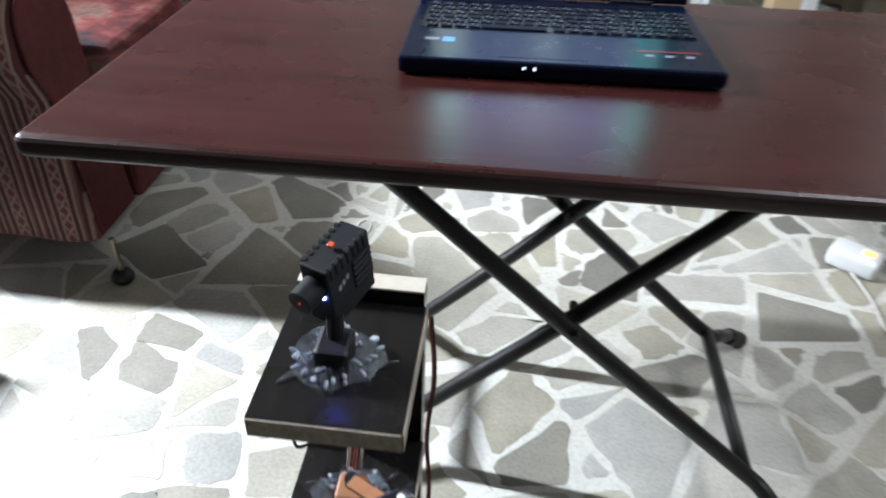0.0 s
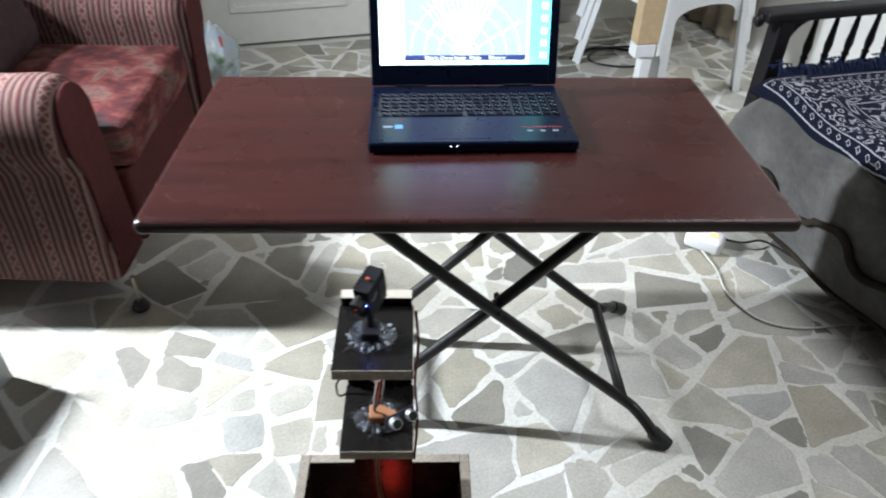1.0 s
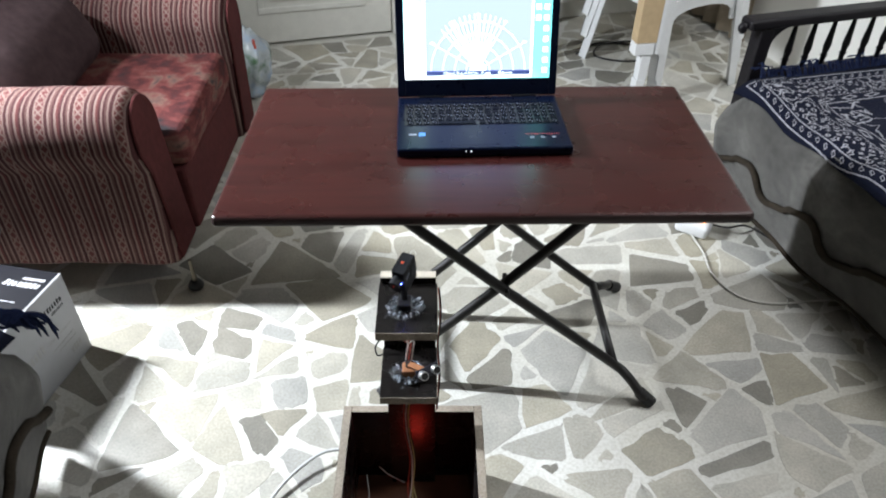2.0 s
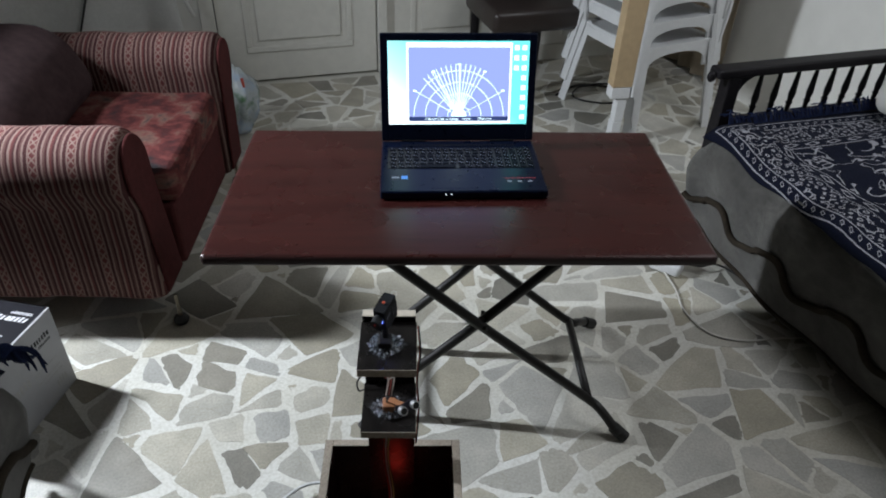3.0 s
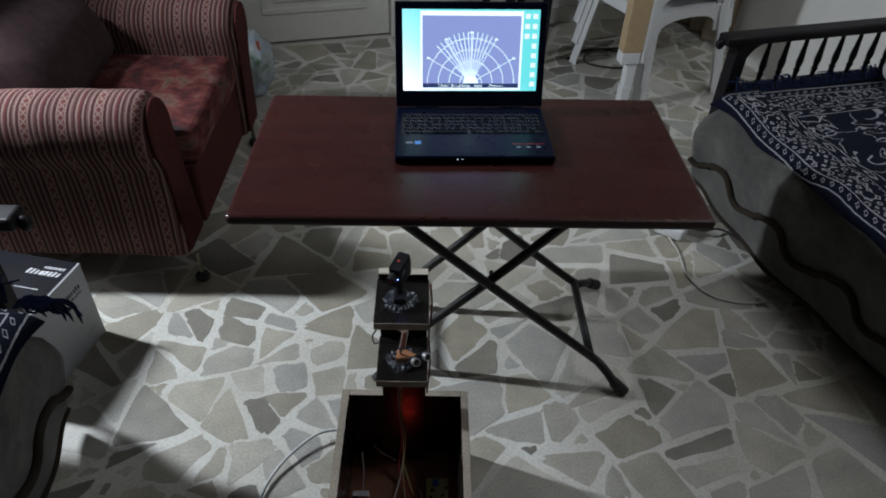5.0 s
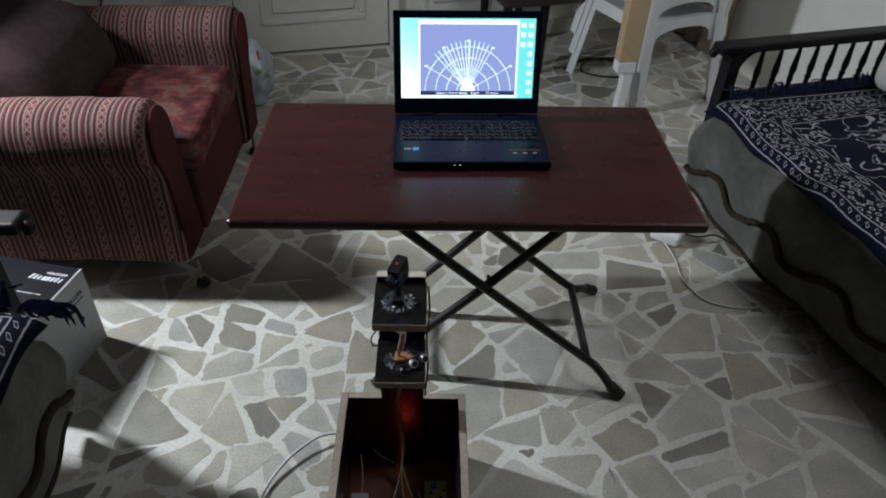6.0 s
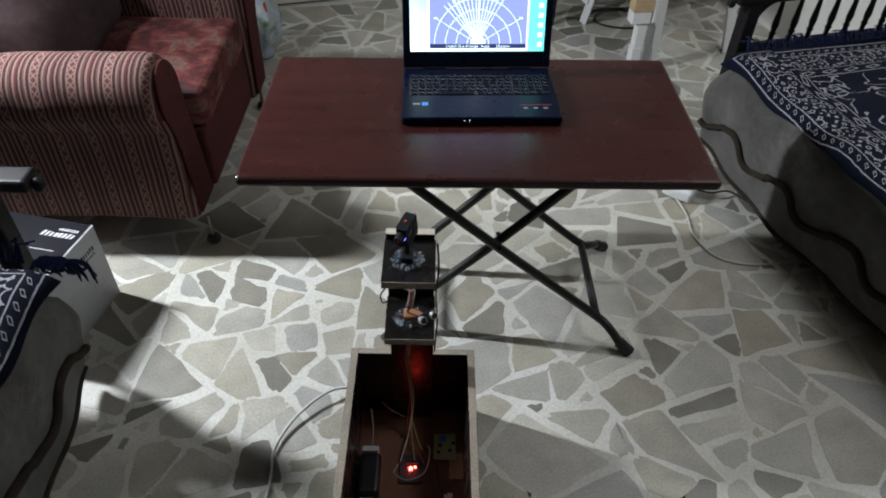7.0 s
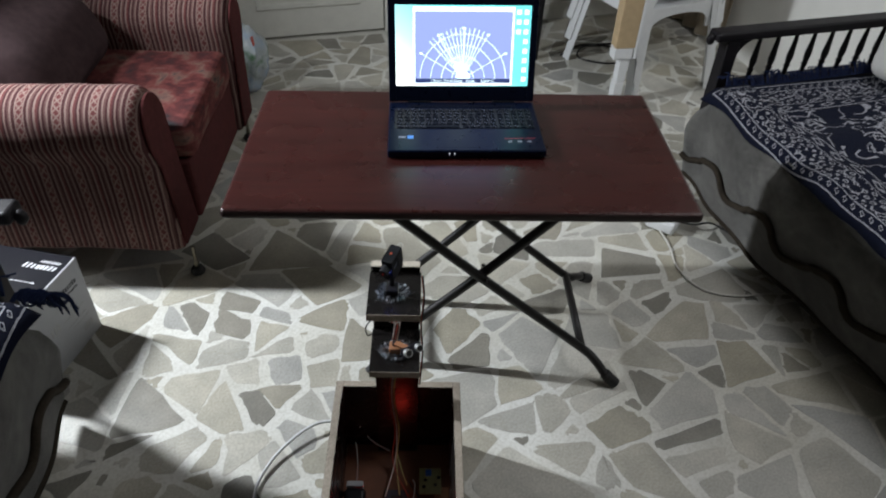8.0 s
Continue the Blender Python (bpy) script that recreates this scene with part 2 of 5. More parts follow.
EDGE_BAND = wood_material("dark_edge_band", (0.013, 0.0045, 0.0045), (0.028, 0.008, 0.008), 0.45)
WALL, CEILING = wall_material("off_white_wall_paint", (0.78, 0.77, 0.73)), wall_material("ceiling_paint", (0.68, 0.68, 0.66))
# dark brown that cuts bounced light, for the unseen west and south walls
LOW_BOUNCE_WALL = wall_material("low_bounce_wall_paint", (0.14, 0.115, 0.095))
DOOR_PAINT = plain("cream_door_paint", (0.66, 0.65, 0.60), 0.45, vary=0.08, scale=6)
TAN = plain("tan_corner_sheet", (0.34, 0.28, 0.21), 0.9, vary=0.2, scale=8, bump=0.3)
CURTAIN = plain("white_curtain_cloth", (0.62, 0.62, 0.60), 0.9, vary=0.1, scale=20, bump=0.3)
BLACK_STEEL = plain("black_painted_steel", (0.009, 0.008, 0.008), 0.45, vary=0.35, scale=40, bump=0.2)
RUBBER = plain("black_rubber", (0.012, 0.012, 0.012), 0.6)
BLACK_PLASTIC = plain("black_plastic", (0.007, 0.007, 0.009), 0.42, scale=60, spec=0.35)
# blue in this black stands for the screen's glow on the casing
LAPTOP_BLACK = plain("screen_tinted_black_plastic", (0.0025, 0.005, 0.016), 0.30, scale=120, bump=0.1, spec=0.14)
KEY_BLACK = plain("key_black", (0.003, 0.004, 0.009), 0.6, scale=60, bump=0.0, spec=0.12)
WHITE_PRINT = plain("white_print", (0.62, 0.63, 0.66), 0.6, vary=0.05, bump=0.0)
KEY_PRINT = plain("grey_key_print", (0.19, 0.21, 0.26), 0.6, vary=0.05, bump=0.0)
WHITE_PLASTIC = plain("white_moulded_plastic", (0.70, 0.71, 0.72), 0.38, vary=0.06, scale=10)
WHITE_WIRE = plain("white_wire", (0.55, 0.54, 0.5), 0.5)
GREY_WIRE = plain("grey_wire", (0.34, 0.34, 0.33), 0.5)
PALE_WIRE = plain("pale_grey_cable", (0.52, 0.53, 0.54), 0.4)
BLACK_WIRE = plain("black_wire", (0.012, 0.012, 0.012), 0.5)
RED_WIRE = plain("red_wire", (0.35, 0.05, 0.03), 0.5)
YELLOW_WIRE = plain("yellow_wire", (0.42, 0.36, 0.14), 0.5)
CHROME = plain("worn_chrome", (0.78, 0.78, 0.80), 0.38, metal=1.0, vary=0.15)
BRASS = plain("aged_brass", (0.20, 0.18, 0.14), 0.45, metal=1.0, vary=0.2)
ORANGE = plain("orange_button_plastic", (0.62, 0.09, 0.03), 0.4)
BLUE = plain("blue_plastic", (0.03, 0.14, 0.55), 0.4)
STICKER_BLUE = plain("blue_sticker", (0.06, 0.22, 0.62), 0.4, bump=0.0)
RED_PRINT = plain("dark_red_print", (0.30, 0.03, 0.04), 0.5, bump=0.0)
COPPER_TAPE = plain("brown_servo_tape", (0.34, 0.15, 0.07), 0.5)
CIRCUIT = plain("bare_circuit_board", (0.32, 0.30, 0.14), 0.5, vary=0.3, scale=90)
DARK_CIRCUIT = plain("dark_circuit_board", (0.03, 0.03, 0.045), 0.4, vary=0.3, scale=90)
CARD_WHITE = plain("white_printed_carton", (0.36, 0.365, 0.38), 0.5, vary=0.06, scale=9)
CARD_BLACK = plain("black_printed_carton", (0.008, 0.008, 0.012), 0.32, vary=0.2, scale=9, spec=0.25)
CARD_TAN = plain("brown_cardboard", (0.46, 0.34, 0.20), 0.8, vary=0.12, scale=9)
BROWN_TRIM = plain("dark_brown_velvet_trim", (0.030, 0.024, 0.018), 0.95, vary=0.5, scale=40, bump=0.5, spec=0.1)
NAVY_FRINGE = plain("navy_fringe", (0.012, 0.018, 0.048), 0.95, vary=0.4, spec=0.1)
PALE_EDGE = plain("pale_cut_edge", (0.55, 0.50, 0.42), 0.8, vary=0.12)
PILLOW = plain("pale_pillow_cloth", (0.50, 0.49, 0.47), 0.9, vary=0.1, scale=15, bump=0.3)
BLACK_LEATHER = plain("dark_brown_leather", (0.022, 0.015, 0.013), 0.4, vary=0.3)
GLUE = Nodes("hot_glue", 0.06)
GLUE.colour((0.88, 0.92, 1.0)).b.inputs["Transmission Weight"].default_value = 0.95
GLUE.b.inputs["IOR"].default_value = 1.48
GLUE.bump(GLUE.noise(GLUE.coords(), 330), 1.0, 0.006)
GLUE = GLUE.m
# whitish material for beads that put glints onto the clear glue
GLUE_GLINT = Nodes("pale_glint_bead", 0.08)
GLUE_GLINT.colour((0.75, 0.80, 0.88)).b.inputs["Transmission Weight"].default_value = 0.55
GLUE_GLINT = GLUE_GLINT.m
CLEAR_BAG = Nodes("thin_plastic_bag", 0.25)
CLEAR_BAG.colour(CLEAR_BAG.ramp(CLEAR_BAG.noise(CLEAR_BAG.coords(), 9, 3), [(0.35, (0.10, 0.20, 0.10)), (0.48, (0.55, 0.60, 0.62)), (0.6, (0.45, 0.55, 0.68)), (0.7, (0.60, 0.60, 0.62))]))
CLEAR_BAG.b.inputs["Transmission Weight"].default_value = 0.25
CLEAR_BAG = CLEAR_BAG.m
LASER_BLACK = plain("matte_black_casing", (0.007, 0.008, 0.011), 0.6, vary=0.2, scale=60, spec=0.25)
LED_RED, LED_BLUE = glow("red_led", (1.0, 0.05, 0.03), 36), glow("blue_led", (0.10, 0.15, 1.0), 90)
LENS_RED = glow("dim_red_lens", (0.8, 0.03, 0.02), 0.2)
LED_WHITE, LED_ORANGE = glow("white_led", (0.8, 0.9, 1.0), 1.6), glow("orange_neon", (1.0, 0.25, 0.04), 4)


# ---- mesh helpers ----
def mesh_of(bm, material, smooth=False):
    me = bpy.data.meshes.new("mesh")
    bm.normal_update()
    bm.to_mesh(me)
    bm.free()
    for m in material if isinstance(material, (list, tuple)) else [material]:
        me.materials.append(m)
    if smooth:
        for p in me.polygons:
            p.use_smooth = True
    return me


def part(name, bm, material, parent=None, label="", smooth=False, m=None):
    ob = new(name, mesh_of(bm, material, smooth))
    ob.parent = parent
    if m is not None:
        ob.matrix_basis = m
    if label:
        ob["label"] = label
    return ob


def thing(name, label, category, m=None, group="", kind=""):
    ob = new(name)
    ob.empty_display_size = 0.05
    if m is not None:
        ob.matrix_basis = m
    return tagged(ob, label, category, group, kind)


def again(name, data, parent, m, label=""):
    """Another object on a mesh that is there already."""
    ob = new(name, data)
    ob.parent = parent
    ob.matrix_basis = m
    if label:
        ob["label"] = label
    return ob


def block(x0, x1, y0, y1, z0, z1, bevel=0.0, seg=2):
    bm = bmesh.new()
    bmesh.ops.create_cube(bm, size=1.0)
    for v in bm.verts:
        v.co = Vector((x0 if v.co.x < 0 else x1, y0 if v.co.y < 0 else y1, z0 if v.co.z < 0 else z1))
    if bevel:
        bmesh.ops.bevel(bm, geom=bm.edges[:], offset=bevel, segments=seg, affect="EDGES", profile=0.5)
    return bm


def add_block(bm, *args, **kw):
    other = block(*args, **kw)
    me = bpy.data.meshes.new("tmp")
    other.to_mesh(me)
    other.free()
    bm.from_mesh(me)
    bpy.data.meshes.remove(me)
    return bm


def smooth_path(points, steps=6):
    """A Catmull-Rom line through the points."""
    p = [Vector(q) for q in points]
    p = [p[0] * 2 - p[1]] + p + [p[-1] * 2 - p[-2]]
    out = []
    for a, b, c, d in zip(p, p[1:], p[2:], p[3:]):
        for i in range(steps):
            t = i / steps
            out.append(0.5 * ((2 * b) + (c - a) * t + (2 * a - 5 * b + 4 * c - d) * t * t + (3 * b - a - 3 * c + d) * t ** 3))
    out.append(p[-2])
    return out


def tube(points, radius, sides=10, bm=None, flat=1.0):
    """A capped tube along a line; radius is a number or one for each point."""
    bm = bm or bmesh.new()
    pts = [Vector(p) for p in points]
    radii = radius if isinstance(radius, (list, tuple)) else [radius] * len(pts)
    rings, side = [], None
    for i, p in enumerate(pts):
        way = (pts[min(i + 1, len(pts) - 1)] - pts[max(i - 1, 0)]).normalized()
        if side is None:
            side = way.orthogonal().normalized()
        side = (side - way * side.dot(way)).normalized()
        up = way.cross(side)
        rings.append([bm.verts.new(p + (side * math.cos(a) + up * math.sin(a) * flat) * radii[i]) for a in (2 * math.pi * k / sides for k in range(sides))])
    for a, b in zip(rings, rings[1:]):
        for k in range(sides):
            bm.faces.new((a[k], a[(k + 1) % sides], b[(k + 1) % sides], b[k]))
    bm.faces.new(rings[0][::-1])
    bm.faces.new(rings[-1])
    return bm


def wire(points, radius=0.0012, steps=6, sides=6, bm=None):
    return tube(smooth_path(points, steps), radius, sides, bm)


def prism(outline, depth, axis="y", at=0.0, bevel=0.0):
    """An outline in the plane across an axis, given depth along it."""
    bm = bmesh.new()

    def place(a, b, h):
        return {"x": (h, a, b), "y": (a, h, b), "z": (a, b, h)}[axis]
    lo = [bm.verts.new(place(a, b, at)) for a, b in outline]
    hi = [bm.verts.new(place(a, b, at + depth)) for a, b in outline]
    n = len(outline)
    bm.faces.new(lo)
    bm.faces.new(hi[::-1])
    for k in range(n):
        bm.faces.new((lo[k], hi[k], hi[(k + 1) % n], lo[(k + 1) % n]))
    bmesh.ops.recalc_face_normals(bm, faces=bm.faces[:])
    if bevel:
        rim = [e for e in bm.edges if (e.verts[0] in lo) == (e.verts[1] in lo)]
        bmesh.ops.bevel(bm, geom=rim, offset=bevel, segments=3, affect="EDGES", profile=0.5)
    return bm


def grid_sheet(nu, nv, place, thick=0.0):
    """A sheet of nu by nv cells, whose points are place(u, v) for u and v from 0 to 1."""
    bm = bmesh.new()
    vs = [[bm.verts.new(place(i / nu, j / nv)) for j in range(nv + 1)] for i in range(nu + 1)]
    for i in range(nu):
        for j in range(nv):
            bm.faces.new((vs[i][j], vs[i + 1][j], vs[i + 1][j + 1], vs[i][j + 1]))
    if thick:
        bmesh.ops.recalc_face_normals(bm, faces=bm.faces[:])
        bmesh.ops.solidify(bm, geom=bm.faces[:], thickness=thick)
    return bm


def lathe(profile, sides=16):
    """A turned body about z from (radius, z) pairs."""
    bm = bmesh.new()
    rings = [[bm.verts.new((r * math.cos(a), r * math.sin(a), z)) for a in (2 * math.pi * k / sides for k in range(sides))] for r, z in profile]
    for a, b in zip(rings, rings[1:]):
        for k in range(sides):
            bm.faces.new((a[k], a[(k + 1) % sides], b[(k + 1) % sides], b[k]))
    bm.faces.new(rings[0][::-1])
    bm.faces.new(rings[-1])
    return bm


def wrinkle(bm, amount, scale, seed=0.0):
    for v in bm.verts:
        v.co += noise.noise_vector(v.co * scale + Vector((seed, seed, seed))) * amount


def letters(text, size, material, parent, m, name="lettering", extrude=0.0003):
    cu = bpy.data.curves.new("text", "FONT")
    cu.body, cu.size, cu.extrude, cu.align_x, cu.align_y = text, size, extrude, "CENTER", "CENTER"
    tmp = new("text_source", cu)
    me = bpy.data.meshes.new_from_object(tmp.evaluated_get(bpy.context.evaluated_depsgraph_get()))
    bpy.data.objects.remove(tmp)
    me.materials.clear()
    me.materials.append(material)
    return again(name, me, parent, m)


# ---- the room: turned 15.5 degrees against the table ----
ROOM = pose(-0.45, 2.31, 0, 0, 0, 15.5)      # u runs along the back wall, v out behind it
LEFT, RIGHT, FRONT, HIGH = -2.62, 2.45, -5.2, 2.8


def wall(name, u0, u1, v0, v1, z0=0.0, z1=HIGH, material=WALL):
    ob = part(name, block(u0, u1, v0, v1, z0, z1), material, None, m=ROOM)
    return tagged(ob, "plain painted plaster room wall", "wall", kind="structure")


floor = tagged(part("floor", block(LEFT - 0.2, RIGHT + 0.2, FRONT - 0.2, 0.2, -0.12, -0.0007), MORTAR, None, m=ROOM),
               "crazy paving of grey stones in pale mortar", "floor", kind="structure")
ceiling = tagged(part("ceiling", block(LEFT - 0.2, RIGHT + 0.2, FRONT - 0.2, 0.2, HIGH, HIGH + 0.12), CEILING, None, m=ROOM),
                 "plain white ceiling", "ceiling", kind="structure")
wall("wall_west", LEFT - 0.2, LEFT, FRONT, 0.0, material=LOW_BOUNCE_WALL)
wall("wall_east", RIGHT, RIGHT + 0.2, FRONT, 0.0)
wall("wall_south", LEFT - 0.2, RIGHT + 0.2, FRONT - 0.2, FRONT, material=LOW_BOUNCE_WALL)
D0, D1, P1 = -0.10, 0.70, 1.40               # door leaf, and the fixed leaf beside it
wall("wall_north", LEFT - 0.2, D0 - 0.07, 0.0, 0.2)
wall("wall_north", P1 + 0.07, RIGHT + 0.2, 0.0, 0.2)
wall("wall_north", D0 - 0.07, P1 + 0.07, 0.0, 0.2, 2.12)


def door_leaf(name, u0, u1, label):
    ob = thing(name, label, "door", ROOM, kind="structure")
    part("leaf", block(u0 + 0.004, u1 - 0.004, 0.02, 0.06, 0.012, 2.05, 0.003), DOOR_PAINT, ob)
    for z0, z1 in ((0.16, 0.92), (1.04, 1.90)):
        a, b = u0 + 0.13, u1 - 0.13
        bm = block(a, b, 0.012, 0.021, z0, z0 + 0.03, 0.004)
        add_block(bm, a, b, 0.012, 0.021, z1 - 0.03, z1, bevel=0.004)
        add_block(bm, a, a + 0.03, 0.0125, 0.0215, z0 + 0.031, z1 - 0.031, bevel=0.004)
        add_block(bm, b - 0.03, b, 0.0125, 0.0215, z0 + 0.031, z1 - 0.031, bevel=0.004)
        part("moulding", bm, DOOR_PAINT, ob)
        part("panel", block(a + 0.06, b - 0.06, 0.010, 0.0205, z0 + 0.06, z1 - 0.06, 0.006), DOOR_PAINT, ob)
    return ob


door = door_leaf("door_1", D0, D1, "closed cream painted panelled door")
part("handle", tube([ROOM.inverted() @ (ROOM @ Vector(q)) for q in ((D1 - 0.07, 0.018, 1.0), (D1 - 0.07, -0.03, 1.0), (D1 - 0.17, -0.03, 1.0))], 0.009), CHROME, door)
door_leaf("door_2", D1 + 0.05, P1, "closed cream painted fixed door leaf")
for u0, u1, z0, z1 in ((D0 - 0.07, D0, 0.0, 2.12), (D1, D1 + 0.05, 0.0, 2.06), (P1, P1 + 0.07, 0.0, 2.12), (D0, P1, 2.062, 2.12)):
    tagged(part("door_frame", block(u0 + 0.001, u1 - 0.001, -0.012, 0.10, z0, z1, 0.004), DOOR_PAINT, None, m=ROOM),
           "cream painted wooden door frame", "door frame", kind="structure")
# black sheet put behind the leaves for the darkness of their gaps
tagged(part("dark_backing", block(D0, P1, 0.1, 0.12, 0.0, 2.12), BLACK_PLASTIC, None, m=ROOM), "black sheet standing in for the dark behind the closed doors", "door frame", kind="structure")
tagged(part("baseboard", block(P1 + 0.072, RIGHT, -0.012, 0.0, 0.0, 0.09, 0.003), DOOR_PAINT, None, m=ROOM), "low cream skirting board", "baseboard", kind="structure")

# curtain gathered on the back wall, beside the door
cur = thing("curtain", "white gathered cloth curtain hanging to the floor", "curtain", ROOM)
part("cloth", grid_sheet(150, 14, lambda u, v: (-1.75 + 1.5 * u + 0.02 * math.sin(9 * v + 30 * u), -0.075 + 0.014 * math.sin(2 * math.pi * (5 * u + 0.5 * math.sin(5 * u)) + 2 * v) * (0.5 + 0.5 * v), 2.25 - 2.2 * v), 0.003),
     CURTAIN, cur, smooth=True)
part("rail", tube([(-1.85, -0.075, 2.27), (-0.15, -0.075, 2.27)], 0.012), CHROME, cur)
cord = thing("hanging_cord", "thin dark cord hanging from a hook beside the door", "cord", ROOM)
part("hook", tube([(-0.19, 0.0, 1.25), (-0.19, -0.03, 1.25), (-0.19, -0.035, 1.265)], 0.004, 8), CHROME, cord)
part("strap", wire([(-0.19, -0.032, 1.252), (-0.188, -0.04, 0.9), (-0.192, -0.04, 0.62), (-0.186, -0.042, 0.46)], 0.006), BLACK_WIRE, cord, smooth=True)
for u0, z0, u1, z1, r0, mat in ((-0.42, 0.95, -0.70, 0.32, 0.005, BLACK_WIRE), (-0.42, 0.95, -0.19, 0.40, 0.010, CURTAIN)):
    part("strap", wire([(u0, -0.100, z0), ((u0 + u1) / 2, -0.112, (z0 + z1) / 2 + 0.03), (u1, -0.108, z1)], r0), mat, cord, smooth=True)
# folded tan sheet standing in for a tan surface at the right-hand wall's end
tan = thing("curtain", "plain tan folded sheet standing in at the wall corner", "curtain", ROOM)
part("cloth", grid_sheet(60, 8, lambda u, v: (RIGHT - 0.06 + 0.02 * math.sin(2 * math.pi * 5 * u), -0.62 + 0.60 * u, 2.25 - 2.23 * v), 0.003), TAN, tan, smooth=True)
part("rail", tube([(RIGHT - 0.06, -0.64, 2.27), (RIGHT - 0.06, -0.01, 2.27)], 0.012), CHROME, tan)

# unseen tube lamp and stand, added to carry the light behind the armchair
tl = thing("floor_lamp", "unseen white tube lamp on a thin black stand, added behind the armchair", "lamp", pose(-1.52, 0.576, 0))
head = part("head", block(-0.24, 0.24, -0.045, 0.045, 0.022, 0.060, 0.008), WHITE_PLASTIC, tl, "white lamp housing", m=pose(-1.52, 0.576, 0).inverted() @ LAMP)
part("tube", tube([(-0.215, 0, 0.011), (0.215, 0, 0.011)], 0.010), glow("added_tube_glow", (0.93, 0.97, 1.0), 2), head, "glowing tube of the added lamp")
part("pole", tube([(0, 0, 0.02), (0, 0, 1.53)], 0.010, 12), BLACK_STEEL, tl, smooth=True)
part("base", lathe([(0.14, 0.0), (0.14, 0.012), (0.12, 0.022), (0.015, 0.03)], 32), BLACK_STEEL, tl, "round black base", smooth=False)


# unseen disc added under the ceiling to go with the fill light
cl = thing("ceiling_lamp", "wide round opal disc added for the ceiling fill light, unseen", "lamp", pose(1.95, 0.30, HIGH))
part("shade", lathe([(0.30, -0.055), (0.43, -0.045), (0.455, -0.02), (0.455, -0.001)], 40), glow("fill_disc_glow", (1.0, 0.98, 0.95), 0.8), cl, smooth=True)


# ---- folding table ----
TILT = pose(0.003, 0.003, 0.6266, -1.0, -0.68, 0) @ pose(0, 0, -0.622)      # the top stands a little out of level


def folding_table():
    def under(x, y, z):
        return TILT @ Vector((x, y, z))
    ob = thing("folding_table", "mahogany laminate folding table on black crossed steel legs", "table")
    bm = prism([(0.0, 0.0), (1.055, 0.0), (1.055, 0.578), (0.0, 0.578)], 0.026, "z", 0.609)
    up = [e for e in bm.edges if abs(e.verts[0].co.z - e.verts[1].co.z) > 0.01]
    bmesh.ops.bevel(bm, geom=up, offset=0.012, segments=4, affect="EDGES", profile=0.5)
    rim = [e for e in bm.edges if abs(e.verts[0].co.z - e.verts[1].co.z) < 0.001]
    bmesh.ops.bevel(bm, geom=rim, offset=0.010, segments=4, affect="EDGES", profile=0.5)
    bm.normal_update()
    for f in bm.faces:
        f.material_index = 0 if f.normal.z > 0.8 else 1
    part("tabletop", bm, [MAHOGANY, EDGE_BAND], ob, m=TILT)
    r = 0.0125
    for y, foot, nm in ((0.125, 0.062, "near"), (0.425, 0.505, "far")):
        leg = part("leg", tube(smooth_path([under(0.304, y, 0.596), (0.590, y, 0.352), (0.873, y, 0.108), (0.93, y + (foot - y) * 0.3, 0.066), (0.975, foot, 0.022)], 5), r, 12), BLACK_STEEL, ob, smooth=True)
        part("foot_cap", tube([(0.962, foot - (foot - y) * 0.25, 0.034), (0.995, foot, 0.009)], 0.0165, 14), RUBBER, leg, "black rubber foot cap")
        y2 = y + (0.03 if y < 0.3 else -0.03)
        f2 = foot + (0.03 if y < 0.3 else -0.03)
        leg = part("leg", tube(smooth_path([under(0.845, y2, 0.596), (0.61, y2, 0.345), (0.382, y2, 0.105), (0.345, y2 + (f2 - y2) * 0.3, 0.064), (0.315, f2, 0.022)], 5), r, 12), BLACK_STEEL, ob, smooth=True)
        part("foot_cap", tube([(0.327, f2 - (f2 - y2) * 0.25, 0.034), (0.300, f2, 0.009)], 0.0165, 14), RUBBER, leg, "black rubber foot cap")
        part("pivot_bolt", tube([(0.604, min(y, y2) - 0.02, 0.347), (0.604, max(y, y2) + 0.02, 0.347)], 0.006, 8), BLACK_STEEL, ob)
        part("runner", block(0.20, 0.94, y - 0.04 if y < 0.3 else y + 0.02, y - 0.02 if y < 0.3 else y + 0.04, 0.588, 0.6085, 0.003), BLACK_STEEL, ob, m=TILT)
    part("crossbar", tube([(0.895, 0.125, 0.092), (0.895, 0.425, 0.092)], 0.0115, 12), BLACK_STEEL, ob, smooth=True)
    part("crossbar", tube([(0.362, 0.155, 0.092), (0.362, 0.395, 0.092)], 0.0115, 12), BLACK_STEEL, ob, smooth=True)
    part("crossbar", tube([(0.308, 0.105, 0.594), (0.308, 0.445, 0.594)], 0.0115, 12), BLACK_STEEL, ob, smooth=True, m=TILT)
    part("crossbar", tube([(0.845, 0.105, 0.594), (0.845, 0.445, 0.594)], 0.0115, 12), BLACK_STEEL, ob, smooth=True, m=TILT)
    return ob


folding_table()


# ---- laptop ----
def flat(x0, x1, y0, y1, z):
    bm = bmesh.new()
    bm.faces.new([bm.verts.new(q) for q in ((x0, y0, z), (x1, y0, z), (x1, y1, z), (x0, y1, z))])
    return bm


